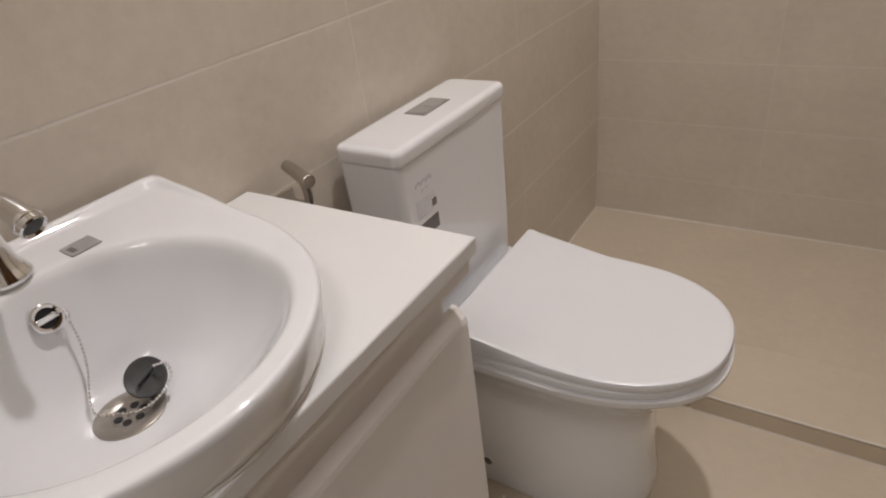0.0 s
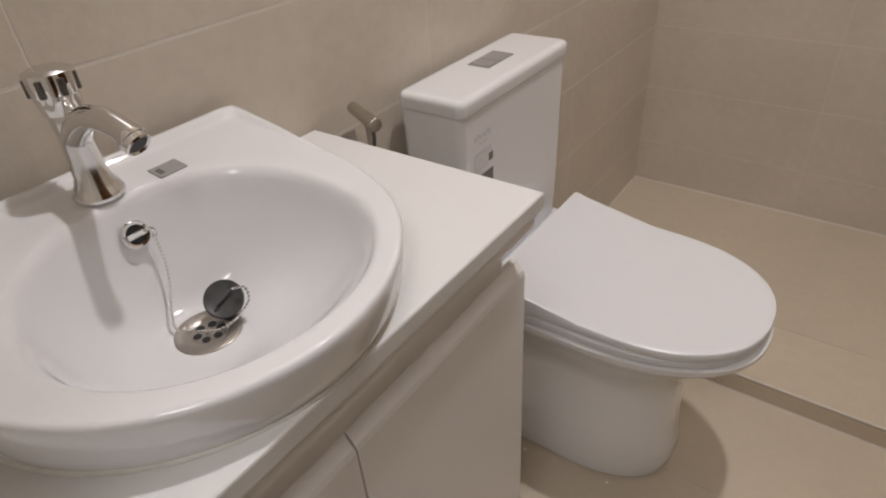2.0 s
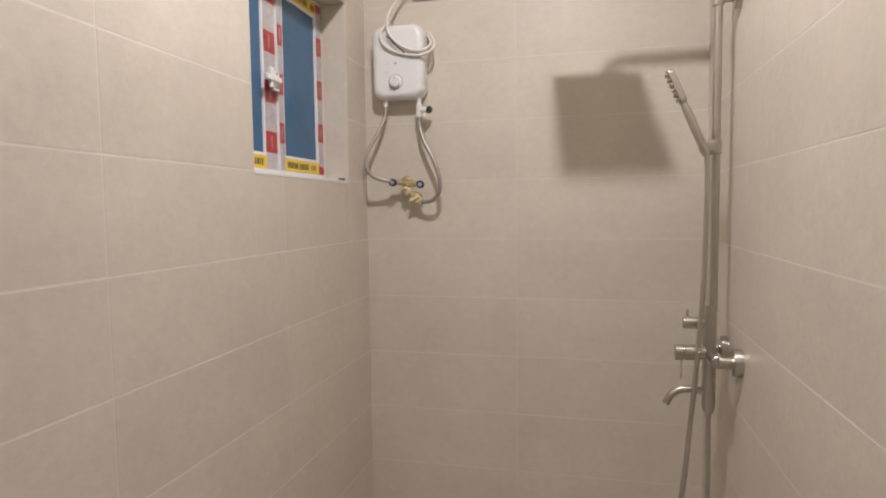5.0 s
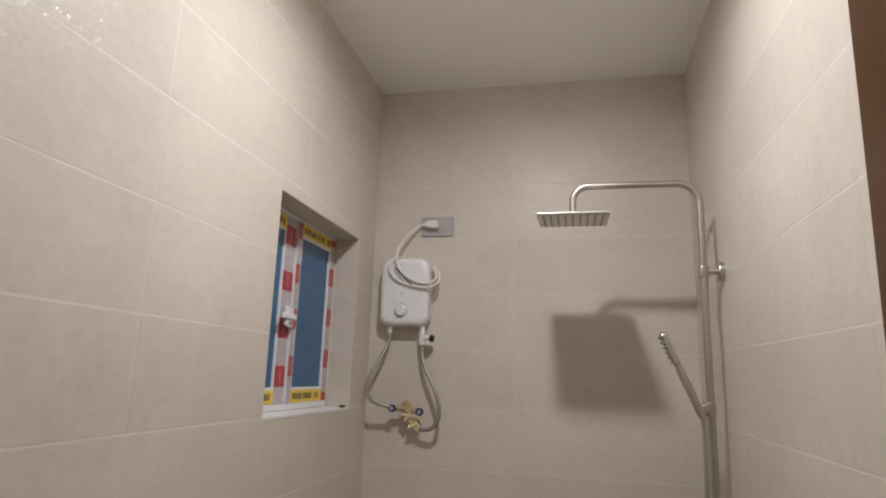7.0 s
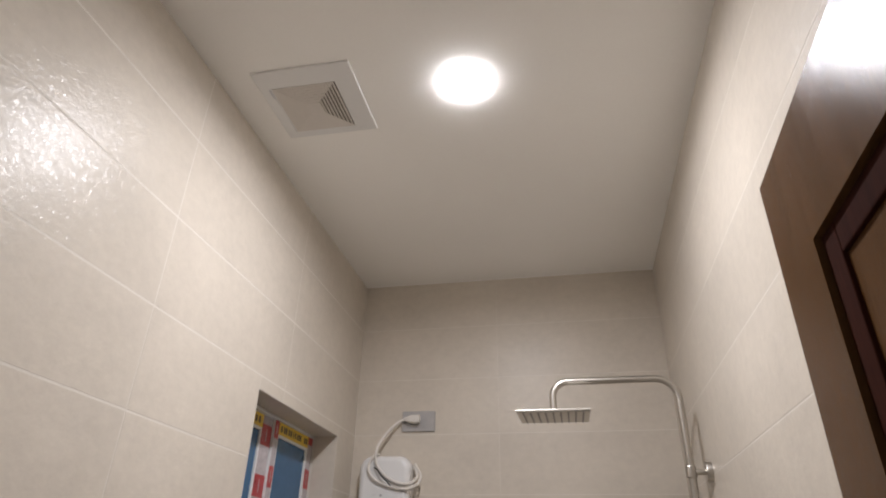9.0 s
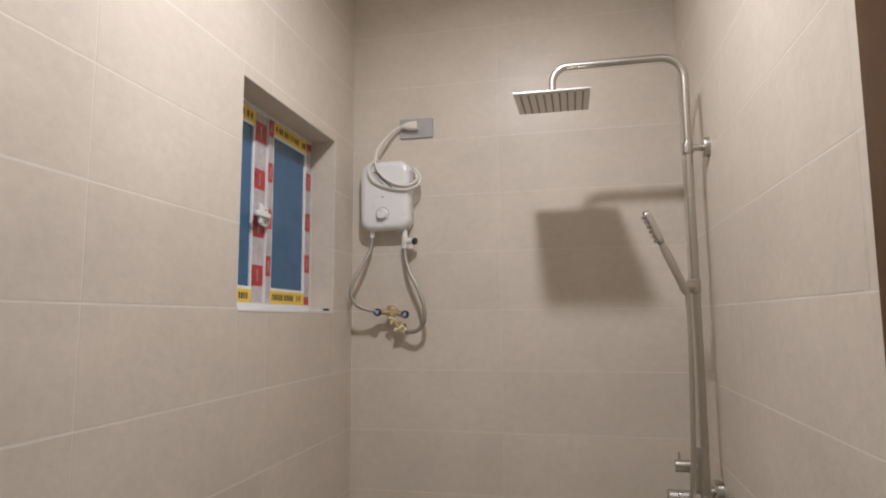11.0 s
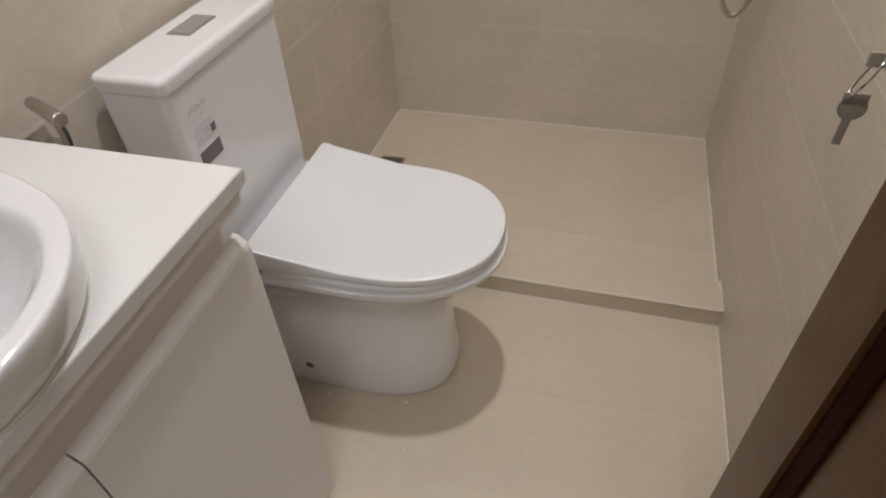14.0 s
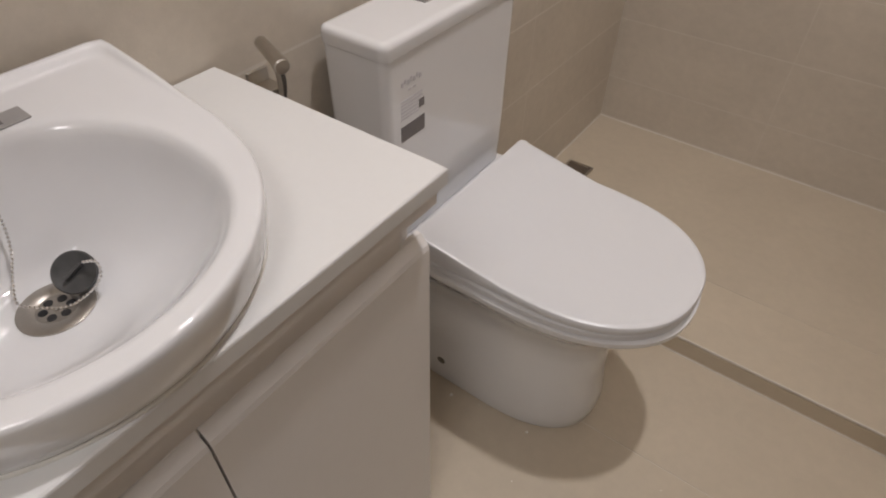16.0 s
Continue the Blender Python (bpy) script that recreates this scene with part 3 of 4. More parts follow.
def toilet():
    t = thing("toilet", "white ceramic close-coupled toilet, lid closed, on the tiled floor", "toilet")
    # pedestal and bowl
    rows = [(0.034, 0.30, 0.496, 0.110, 0.0), (0.034, 0.30, 0.496, 0.110, 0.0028), (0.03, 0.30, 0.505, 0.1185, 0.0032), (0.03, 0.30, 0.510, 0.1200, 0.012), (0.03, 0.30, 0.515, 0.1205, 0.045), (0.03, 0.30, 0.513, 0.1195, 0.085),
            (0.03, 0.30, 0.506, 0.1180, 0.125), (0.03, 0.30, 0.503, 0.1170, 0.17), (0.03, 0.30, 0.503, 0.1170, 0.225), (0.03, 0.305, 0.508, 0.1200, 0.268), (0.03, 0.31, 0.522, 0.128, 0.302), (0.03, 0.32, 0.548, 0.144, 0.338),
            (0.03, 0.33, 0.586, 0.166, 0.374), (0.03, 0.33, 0.611, 0.180, 0.394), (0.03, 0.33, 0.618, 0.184, 0.402), (0.03, 0.33, 0.618, 0.184, 0.411), (0.03, 0.33, 0.609, 0.176, 0.4162)]
    part("bowl", loft([ring(dee(a, b, c, w), z) for a, b, c, w, z in rows]), CERAMIC, t)
    # seat ring
    o = dee(0.185, 0.345, 0.610, 0.181, rb=0.02)
    rg = [ring(inset(o, 0.006, 0.4, 0.185, 0.22), 0.4165), ring(o, 0.419), ring(o, 0.429), ring(inset(o, 0.004, 0.4, 0.185, 0.22), 0.433)]
    part("seat_ring", loft(rg), SEAT, t)
    # lid, lifted towards its hinge
    def top(x):
        return 0.452 + 0.032 * max(0.0, (0.262 - x) / 0.09) ** 2 + 0.006 * sstep((0.45 - x) / 0.3)
    o = [(x, y * (1 - 0.028 * sstep((x - 0.176) / 0.05) * (1 - sstep((x - 0.36) / 0.16)))) for x, y in dee(0.172, 0.345, 0.614, 0.184, n=96, rb=0.018)]
    lg = 0.22
    rg = [ring(inset(o, 0.010, 0.39, 0.183, lg), 0.4342), ring(inset(o, 0.002, 0.39, 0.183, lg), 0.4344), ring(o, 0.4375), ring(o, lambda x: top(x) - 0.005),
          ring(inset(o, 0.0015, 0.39, 0.183, lg), lambda x: top(x) - 0.0015), ring(inset(o, 0.005, 0.39, 0.183, lg), lambda x: top(x))]
    for f in (0.95, 0.92, 0.88, 0.84, 0.8, 0.75, 0.7, 0.64, 0.57, 0.5, 0.4, 0.3, 0.2, 0.1, 0.03):
        rg.append(ring(shrink(o, f, 0.39), lambda x: top(x) + 0.0004))
    part("lid", loft(rg), SEAT, t)
    for y in (-0.165, 0.165):
        part("hinge", cyl((0.172, TY + y - 0.012, 0.447), (0.172, TY + y + 0.012, 0.447), 0.011, 20, 0.002), SEAT, t)
    # rear deck under the cistern
    rg = [[(0.10 + x, TY + y, z) for x, y in rounded(0.15, 2 * w, 0.03)] for w, z in ((0.150, 0.36), (0.160, 0.395), (0.168, 0.425), (0.166, 0.436), (0.155, 0.440))]
    part("deck", loft(rg), CERAMIC, t)
    # cistern, narrower towards its foot
    rg = []
    for z, w, d0, d1 in ((0.436, 0.168, 0.020, 0.132), (0.444, 0.173, 0.018, 0.1365), (0.50, 0.1755, 0.017, 0.138), (0.62, 0.1765, 0.017, 0.1392), (0.762, 0.1775, 0.016, 0.141), (0.7852, 0.1778, 0.016, 0.1412)):
        rg.append([((d0 + d1) / 2 + x, TY - 0.0205 + y, z) for x, y in rounded(d1 - d0, 2 * w, 0.016)])
    tank = part("cistern", loft(rg), CERAMIC, t)
    rg = []
    for z, g in ((0.7856, -0.004), (0.7868, -0.0005), (0.790, 0.0012), (0.804, 0.0018), (0.8085, 0.0006), (0.8118, -0.0022), (0.8136, -0.006), (0.8144, -0.012)):
        rg.append([(0.0810 + x, TY - 0.0205 + y, z) for x, y in rounded(0.125 + 2 * g, 0.361 + 2 * g, 0.0145 + g)])
    lid = part("cistern_lid", loft(rg), CERAMIC, t)
    by = -1.130
    part("button_frame", box(0.053, 0.097, by - 0.042, by + 0.042, 0.8140, 0.8160, 0.0009), GREY_BUTTON, lid, "grey chrome dual flush plate")
    part("flush_button", box(0.056, 0.094, by - 0.039, by - 0.006, 0.8160, 0.8174, 0.0006), GREY_BUTTON, lid)
    part("flush_button", box(0.056, 0.094, by - 0.0045, by + 0.039, 0.8160, 0.8174, 0.0006), GREY_BUTTON, lid)
    # printed sticker
    def front(z):
        return 0.1394 + (z - 0.62) * 0.0130
    def bar(y0, y1, z0, z1, mat, name="printed_bar", out=0.0004):
        x0, x1 = front(z0) + out, front(z1) + out
        bm = bmesh.new()
        loft([[(x0 - 0.001, y0, z0), (x0 - 0.001, y1, z0), (x1 - 0.001, y1, z1), (x1 - 0.001, y0, z1)], [(x0, y0, z0), (x0, y1, z0), (x1, y1, z1), (x1, y0, z1)]], bm=bm)
        part(name, bm, mat, tank)
    for k in range(7):
        y = -1.288 + 0.0072 * k
        z = 0.737 + (0.003 if k % 2 else 0.0)
        bar(y, y + 0.0045, z, z + 0.007, GREY_INK)
    bar(-1.272, -1.266, 0.7265, 0.7295, GREY_INK)
    bar(-1.260, -1.254, 0.7265, 0.7295, GREY_INK)
    for k in range(6):
        z = 0.712 - 0.006 * k
        bar(-1.290, -1.248 + (0.01 if k < 2 else 0.0), z, z + 0.0018, GREY_INK)
    bar(-1.246, -1.233, 0.686, 0.700, DARK_INK)
    bar(-1.291, -1.232, 0.643, 0.670, DARK_INK, "dark_panel")
    # floor bolt cap
    part("bolt_cap", lathe((0.188, -1.238, 0.065), (0, -1, 0), [(0, 0.0115), (0.004, 0.0115), (0.006, 0.008), (0.006, 0.0)], 20), DARK_STEEL, t, "dark bolt head")


toilet()


def crumb(x, y, s):
    bm = bmesh.new()
    bmesh.ops.create_icosphere(bm, subdivisions=2, radius=s)
    for v in bm.verts:
        v.co *= 1 + 0.5 * noise.noise(v.co * 400 + Vector((x * 50, y * 50, 0)))
        v.co.z = max(v.co.z * 0.6, -s * 0.25)
    bmesh.ops.translate(bm, vec=(x, y, s * 0.25), verts=bm.verts)
    tagged(finish("plaster_crumb", bm, DUST), "tiny pale crumb of plaster on the floor tiles", "debris", "crumbs on the floor")


for cx, cyy, cs in ((0.235, -1.267, 0.0040), (0.419, -1.247, 0.0030), (0.70, -1.20, 0.0012), (0.45, -1.36, 0.0014), (0.487, -1.045, 0.0022), (0.474, -1.028, 0.0016), (0.30, -1.252, 0.0012)):
    crumb(cx, cyy, cs)


def bidet_sprayer():
    b = thing("bidet_sprayer", "brushed steel hand bidet sprayer in its wall holder", "sprayer")
    part("wall_plate", box(0.0, 0.006, -1.448, -1.412, 0.735, 0.782, 0.003), STEEL, b)
    part("holder", box(0.006, 0.038, -1.440, -1.414, 0.752, 0.764, 0.003), STEEL, b)
    part("head", lathe((0.016, -1.424, 0.823), (0.93, -0.36, -0.06), [(0, 0.006), (0.003, 0.0088), (0.05, 0.0098), (0.070, 0.0105), (0.074, 0.0105), (0.0755, 0.009), (0.0745, 0.0)], 28), STEEL, b)
    part("handle", tube(smooth_path([(0.058, -1.440, 0.815), (0.056, -1.433, 0.795), (0.046, -1.426, 0.76), (0.032, -1.424, 0.71)], 5), 0.0062, 16), STEEL, b)
    part("trigger", tube(smooth_path([(0.066, -1.443, 0.810), (0.065, -1.436, 0.794), (0.054, -1.428, 0.768), (0.040, -1.424, 0.735)], 5), 0.0028, 10), DARK_STEEL, b, "dark trigger lever")
    path = resample(smooth_path([(0.032, -1.424, 0.71), (0.026, -1.42, 0.55), (0.04, -1.40, 0.38), (0.045, -1.38, 0.25), (0.02, -1.37, 0.22)], 10), 0.003)
    part("hose", tube(path, 0.006, 10, ridge=0.0008), STEEL, b)


bidet_sprayer()

# ---- shower ----
SX, SY = 1.066, -0.393   # the column's axis


def shower_column():
    s = thing("shower_column", "brushed steel exposed shower column with rain head, mixer and hand shower on the tiled wall", "shower")
    R = 0.0098
    ztop, xh = 2.243, 0.727
    r = 0.06
    TX = SX + 0.004     # the pipe leans a little towards the room at its top
    path = [(SX + 0.004, SY, 1.22), (TX, SY, ztop - r)]
    path += arc((TX - r, SY, ztop - r), (1, 0, 0), (0, 0, 1), r, 8, 90, 10)
    path += arc((xh + r * 0.75, SY, ztop - r * 0.75), (0, 0, 1), (-1, 0, 0), r * 0.75, 0, 82, 10)
    path += [(xh, SY, ztop - r * 0.9), (xh, SY, 2.158)]
    part("riser_pipe", tube(path, R, 18), STEEL, s)
    part("swivel", lathe((xh, SY, 2.139), (0, 0, 1), [(0, 0.013), (0.012, 0.013), (0.018, 0.0145), (0.026, 0.011)], 24), STEEL, s)
    tip = Matrix.Translation((0, SY - 0.112, 2.130)) @ Matrix.Rotation(radians(4.6), 4, "X") @ Matrix.Translation((0, -(SY - 0.112), -2.130))

    def tilted(bm):
        bmesh.ops.transform(bm, matrix=tip, verts=bm.verts)
        return bm

    hd = part("rain_head", tilted(box(xh - 0.098, xh + 0.098, SY - 0.112, SY + 0.088, 2.130, 2.138, 0.002)), STEEL, s, "square flat steel rain shower head")
    for i in range(9):
        x = xh - 0.080 + 0.02 * i
        part("nozzle_strip", tilted(box(x - 0.0024, x + 0.0024, SY - 0.103, SY + 0.079, 2.1285, 2.1302, 0.0006)), DARK_STEEL, hd)
    # wall bracket
    br = part("bracket", cyl((SX, SY, 1.992), (W - 0.004, SY, 1.992), 0.008, 18), STEEL, s)
    part("clamp", lathe((SX + 0.003, SY, 1.977), (0, 0, 1), [(0, 0.0125), (0.003, 0.014), (0.027, 0.014), (0.03, 0.0125)], 24), STEEL, br)
    part("flange", lathe((W, SY, 1.992), (-1, 0, 0), [(0, 0.026), (0.012, 0.026), (0.015, 0.024), (0.016, 0.010)], 32), STEEL, br)
    # lower body
    VX = SX - 0.004
    part("valve_body", lathe((VX, SY, 0.956), (0, 0, 1), [(0, 0.009), (0.01, 0.0145), (0.025, 0.0165), (0.26, 0.0165), (0.268, 0.013), (0.28, 0.0115)], 28), STEEL, s)
    kn = part("diverter", lathe((VX - 0.012, SY, 1.190), (-1, 0, 0), [(0, 0.012), (0.012, 0.012), (0.014, 0.0150), (0.050, 0.0150), (0.052, 0.0138), (0.052, 0.0)], 28), STEEL, s)
    part("pin", cyl((VX - 0.053, SY, 1.204), (VX - 0.053, SY, 1.223), 0.003, 10), STEEL, kn)
    mx = part("mixer_cartridge", lathe((VX - 0.010, SY, 1.113), (-1, 0, 0), [(0, 0.017), (0.02, 0.017), (0.022, 0.0205), (0.05, 0.0205), (0.052, 0.0185), (0.054, 0.0205), (0.071, 0.0205), (0.073, 0.0185), (0.073, 0.0)], 30), STEEL, s)
    part("lever", cyl((VX - 0.068, SY, 1.097), (VX - 0.068, SY - 0.004, 1.043), 0.0032, 10, 0.001), CHROME, mx)
    part("mixer_bar", cyl((VX + 0.006, SY - 0.085, 1.109), (VX + 0.006, SY + 0.085, 1.109), 0.0155, 26, 0.002), STEEL, s)
    for y in (-0.078, 0.078):
        inl = part("inlet", cyl((VX + 0.006, SY + y, 1.109), (W - 0.006, SY + y, 1.109), 0.0145, 22), STEEL, s)
        part("flange", lathe((W, SY + y, 1.109), (-1, 0, 0), [(0, 0.033), (0.017, 0.033), (0.020, 0.031), (0.021, 0.015)], 32), STEEL, inl)
    sp = smooth_path([(VX - 0.010, SY, 1.012), (VX - 0.04, SY, 1.016), (VX - 0.068, SY, 1.014), (VX - 0.091, SY, 0.999), (VX - 0.103, SY, 0.976)], 6)
    part("bath_spout", tube(sp, 0.0095, 18), STEEL, s)
    # hand shower in its slide holder
    hs = part("slide_holder", lathe((SX, SY, 1.615), (0, 0, 1), [(0, 0.014), (0.003, 0.0165), (0.032, 0.0165), (0.035, 0.014)], 24), STEEL, s)
    part("socket", cyl((SX - 0.006, SY - 0.012, 1.632), (SX - 0.034, SY - 0.026, 1.630), 0.0135, 20, 0.002), STEEL, hs)
    a, b = Vector((SX - 0.022, SY - 0.028, 1.612)), Vector((SX - 0.075, SY - 0.024, 1.738))
    d = (b - a).normalized()
    hand = part("hand_shower", lathe(a, d, [(0, 0.007), (0.004, 0.0095), (0.09, 0.0105), (0.125, 0.0100), (0.133, 0.008), (0.150, 0.0075)], 24), STEEL, s, "slim steel hand shower")
    face = Vector((-0.90, 0, -0.42)).normalized()
    face = (face - d * face.dot(d)).normalized()
    side = d.cross(face)
    m = Matrix((side, d, face)).transposed().to_4x4()
    m.translation = b + d * 0.050
    bm = loft([[(x, y, z) for x, y in rounded(0.036 + g, 0.094 + g, 0.014)] for z, g in ((-0.009, -0.012), (-0.007, -0.003), (0.0, 0.0), (0.006, 0.0), (0.008, -0.004))])
    bmesh.ops.transform(bm, matrix=m, verts=bm.verts)
    part("spray_head", bm, STEEL, hand)
    for i in range(6):
        bm = box(-0.013, 0.013, -0.0036, 0.0036, 0.0, 0.0065, 0.0014)
        bmesh.ops.transform(bm, matrix=m @ Matrix.Translation((0, -0.034 + 0.0136 * i, 0.007)), verts=bm.verts)
        part("nozzle_strip", bm, WASTE, hand)
    # hose loop
    pts = [(VX, SY, 0.960), (VX, SY - 0.002, 0.90), (VX + 0.001, SY - 0.004, 0.80), (VX, SY - 0.006, 0.70), (SX - 0.010, SY - 0.008, 0.645), (SX - 0.036, SY - 0.010, 0.610), (SX - 0.063, SY - 0.014, 0.632),
           (SX - 0.073, SY - 0.018, 0.68), (SX - 0.062, SY - 0.022, 0.80), (SX - 0.050, SY - 0.030, 0.95), (SX - 0.038, SY - 0.034, 1.10), (SX - 0.028, SY - 0.034, 1.25), (SX - 0.022, SY - 0.032, 1.42), (SX - 0.020, SY - 0.029, 1.56), (SX - 0.022, SY - 0.028, 1.614)]
    path = resample(smooth_path(pts, 14), 0.0026)
    part("hose", tube(path, 0.0058, 10, ridge=0.0009), STEEL, s, "ribbed steel shower hose in a long loop")


shower_column()


def floor_drain():
    d = thing("floor_drain", "square steel floor drain set in the shower tiles", "drain")
    x0, x1, y0, y1, z = 0.040, 0.126, -0.410, -0.322, SHOWER_Z
    part("sunk_tray", box(x0, x1, y0, y1, z - 0.004, z + 0.0006), DRAIN, d)
    for a in ((x0, x1, y0, y0 + 0.008), (x0, x1, y1 - 0.008, y1), (x0, x0 + 0.008, y0 + 0.008, y1 - 0.008), (x1 - 0.008, x1, y0 + 0.008, y1 - 0.008)):
        part("rim", box(*a, z, z + 0.002, 0.0006), STEEL, d)
    for i in range(6):
        y = y0 + 0.016 + 0.0112 * i
        part("slat", box(x0 + 0.010, x1 - 0.010, y - 0.003, y + 0.003, z + 0.0004, z + 0.0016, 0.0004), DRAIN, d)


floor_drain()

# ---- water heater ----


def water_heater():
    w = thing("water_heater", "white plastic instant water heater hung on the shower wall", "water heater")
    cx, cz = 0.139, 1.977
    rg = []
    for y, g in ((-0.002, -0.004), (-0.010, 0.0), (-0.050, 0.0), (-0.060, -0.004), (-0.066, -0.012), (-0.068, -0.022)):
        rg.append([(cx + x * (1 + 0.02 * sstep((z + 0.12) / 0.2)), y, cz + z + 0.012 * (1 - (x / 0.1) ** 2) * sstep(z / 0.1)) for x, z in rounded(0.177 + 2 * g, 0.234 + 2 * g, 0.036 + g * 0.5, 8)])
    part("housing", loft(rg), WHITE_PLASTIC, w)
    dl = part("dial", lathe((0.133, -0.068, 1.914), (0, -1, 0), [(0, 0.022), (0.003, 0.022), (0.005, 0.0185), (0.014, 0.0175), (0.0155, 0.016), (0.0155, 0.0)], 36), WHITE_PLASTIC, w)
    part("dial_ring", lathe((0.133, -0.0672, 1.914), (0, -1, 0), [(0, 0.0245), (0.002, 0.0245), (0.002, 0.022)], 36), GREY_PLATE, w)
    part("mark", box(0.132, 0.134, -0.0842, -0.0832, 1.917, 1.929), GREY_INK, dl)
    part("indicator", lathe((0.133, -0.0675, 1.975), (0, -1, 0), [(0, 0.004), (0.0015, 0.004), (0.0015, 0.0)], 14), GREY_PLATE, w)
    part("inlet_stub", cyl((0.086, -0.035, 1.838), (0.086, -0.035, 1.870), 0.0085, 16), WHITE_PLASTIC, w)
    part("outlet_stub", cyl((0.204, -0.035, 1.838), (0.204, -0.035, 1.870), 0.0085, 16), WHITE_PLASTIC, w)


water_heater()


def stop_valve():
    v = thing("shut_off_valve", "white inline shut-off valve with a dark knob below the heater", "valve")
    part("body", cyl((0.205, -0.037, 1.795), (0.205, -0.037, 1.840), 0.012, 20, 0.002), CORD, v)
    part("branch", cyl((0.205, -0.037, 1.820), (0.238, -0.046, 1.820), 0.0105, 18, 0.002), CORD, v)
    part("knob", lathe((0.236, -0.046, 1.820), (0.95, -0.25, 0), [(0, 0.010), (0.003, 0.0120), (0.010, 0.0120), (0.012, 0.010)], 20), BLACK, v)
    part("filter", cyl((0.226, -0.044, 1.796), (0.226, -0.044, 1.811), 0.009, 16, 0.001), CORD, v)


stop_valve()


def flex(name, pts, r, label, mat=HOSE, ridge=0.0006):
    return tagged(finish(name, tube(resample(smooth_path(pts, 12), 0.0028), r, 10, ridge=ridge), mat), label, "hose", "heater hoses")


flex("flexible_hose", [(0.086, -0.035, 1.842), (0.082, -0.040, 1.80), (0.062, -0.058, 1.745), (0.036, -0.078, 1.69), (0.028, -0.086, 1.640), (0.046, -0.082, 1.606), (0.078, -0.070, 1.590), (0.104, -0.060, 1.585), (0.124, -0.045, 1.583)], 0.0062,
     "braided grey supply hose curving from the water heater to the tap")
flex("flexible_hose", [(0.205, -0.037, 1.80), (0.208, -0.040, 1.76), (0.226, -0.048, 1.71), (0.254, -0.056, 1.66), (0.276, -0.060, 1.60), (0.276, -0.058, 1.55), (0.254, -0.052, 1.520), (0.222, -0.044, 1.513), (0.196, -0.036, 1.520)], 0.0068,
     "braided grey supply hose looping from the shut-off valve to the tap")


def wall_taps():
    b = thing("brass_connector", "brass tap connectors wrapped in yellow thread tape on the tiles", "pipe fitting")
    part("elbow", lathe((0.150, -0.001, 1.586), (0, -1, 0), [(0, 0.020), (0.004, 0.020), (0.006, 0.012), (0.045, 0.011), (0.05, 0.009)], 22), BRASS, b)
    part("elbow", lathe((0.182, -0.001, 1.532), (0, -1, 0), [(0, 0.018), (0.004, 0.018), (0.006, 0.012), (0.038, 0.011), (0.045, 0.009)], 22), BRASS, b)
    part("cross_pipe", cyl((0.112, -0.046, 1.581), (0.212, -0.046, 1.574), 0.0085, 16), BRASS, b)
    part("down_pipe", cyl((0.146, -0.040, 1.575), (0.186, -0.034, 1.520), 0.0075, 16), BRASS, b)
    for c, n in (((0.176, -0.047, 1.577), 5), ((0.182, -0.040, 1.527), 6), ((0.160, -0.044, 1.55), 4), ((0.196, -0.036, 1.518), 4)):
        rng = random.Random(int(c[0] * 1e4))
        pts = [Vector(c) + Vector((rng.uniform(-0.018, 0.018), rng.uniform(-0.012, 0.006), rng.uniform(-0.012, 0.012))) for _ in range(n + 3)]
        part("thread_tape", tube(smooth_path(pts, 5), 0.0042, 8), TEFLON, b, "yellowed thread tape")
    for x, z in ((0.112, 1.579), (0.209, 1.571)):
        cap = part("tap_cap", lathe((x, -0.046, z), (0.1, -1, 0.05), [(0, 0.012), (0.004, 0.0135), (0.016, 0.0135), (0.019, 0.0115), (0.017, 0.008), (0.017, 0.0)], 24), BLUE_CAP, b, "dark blue tap cap")
        part("cap_centre", lathe((x + 0.0018, -0.0632, z + 0.0009), (0.1, -1, 0.05), [(0, 0.0062), (0.001, 0.0062), (0.0015, 0.004)], 16), GREY_PLATE, cap)


wall_taps()


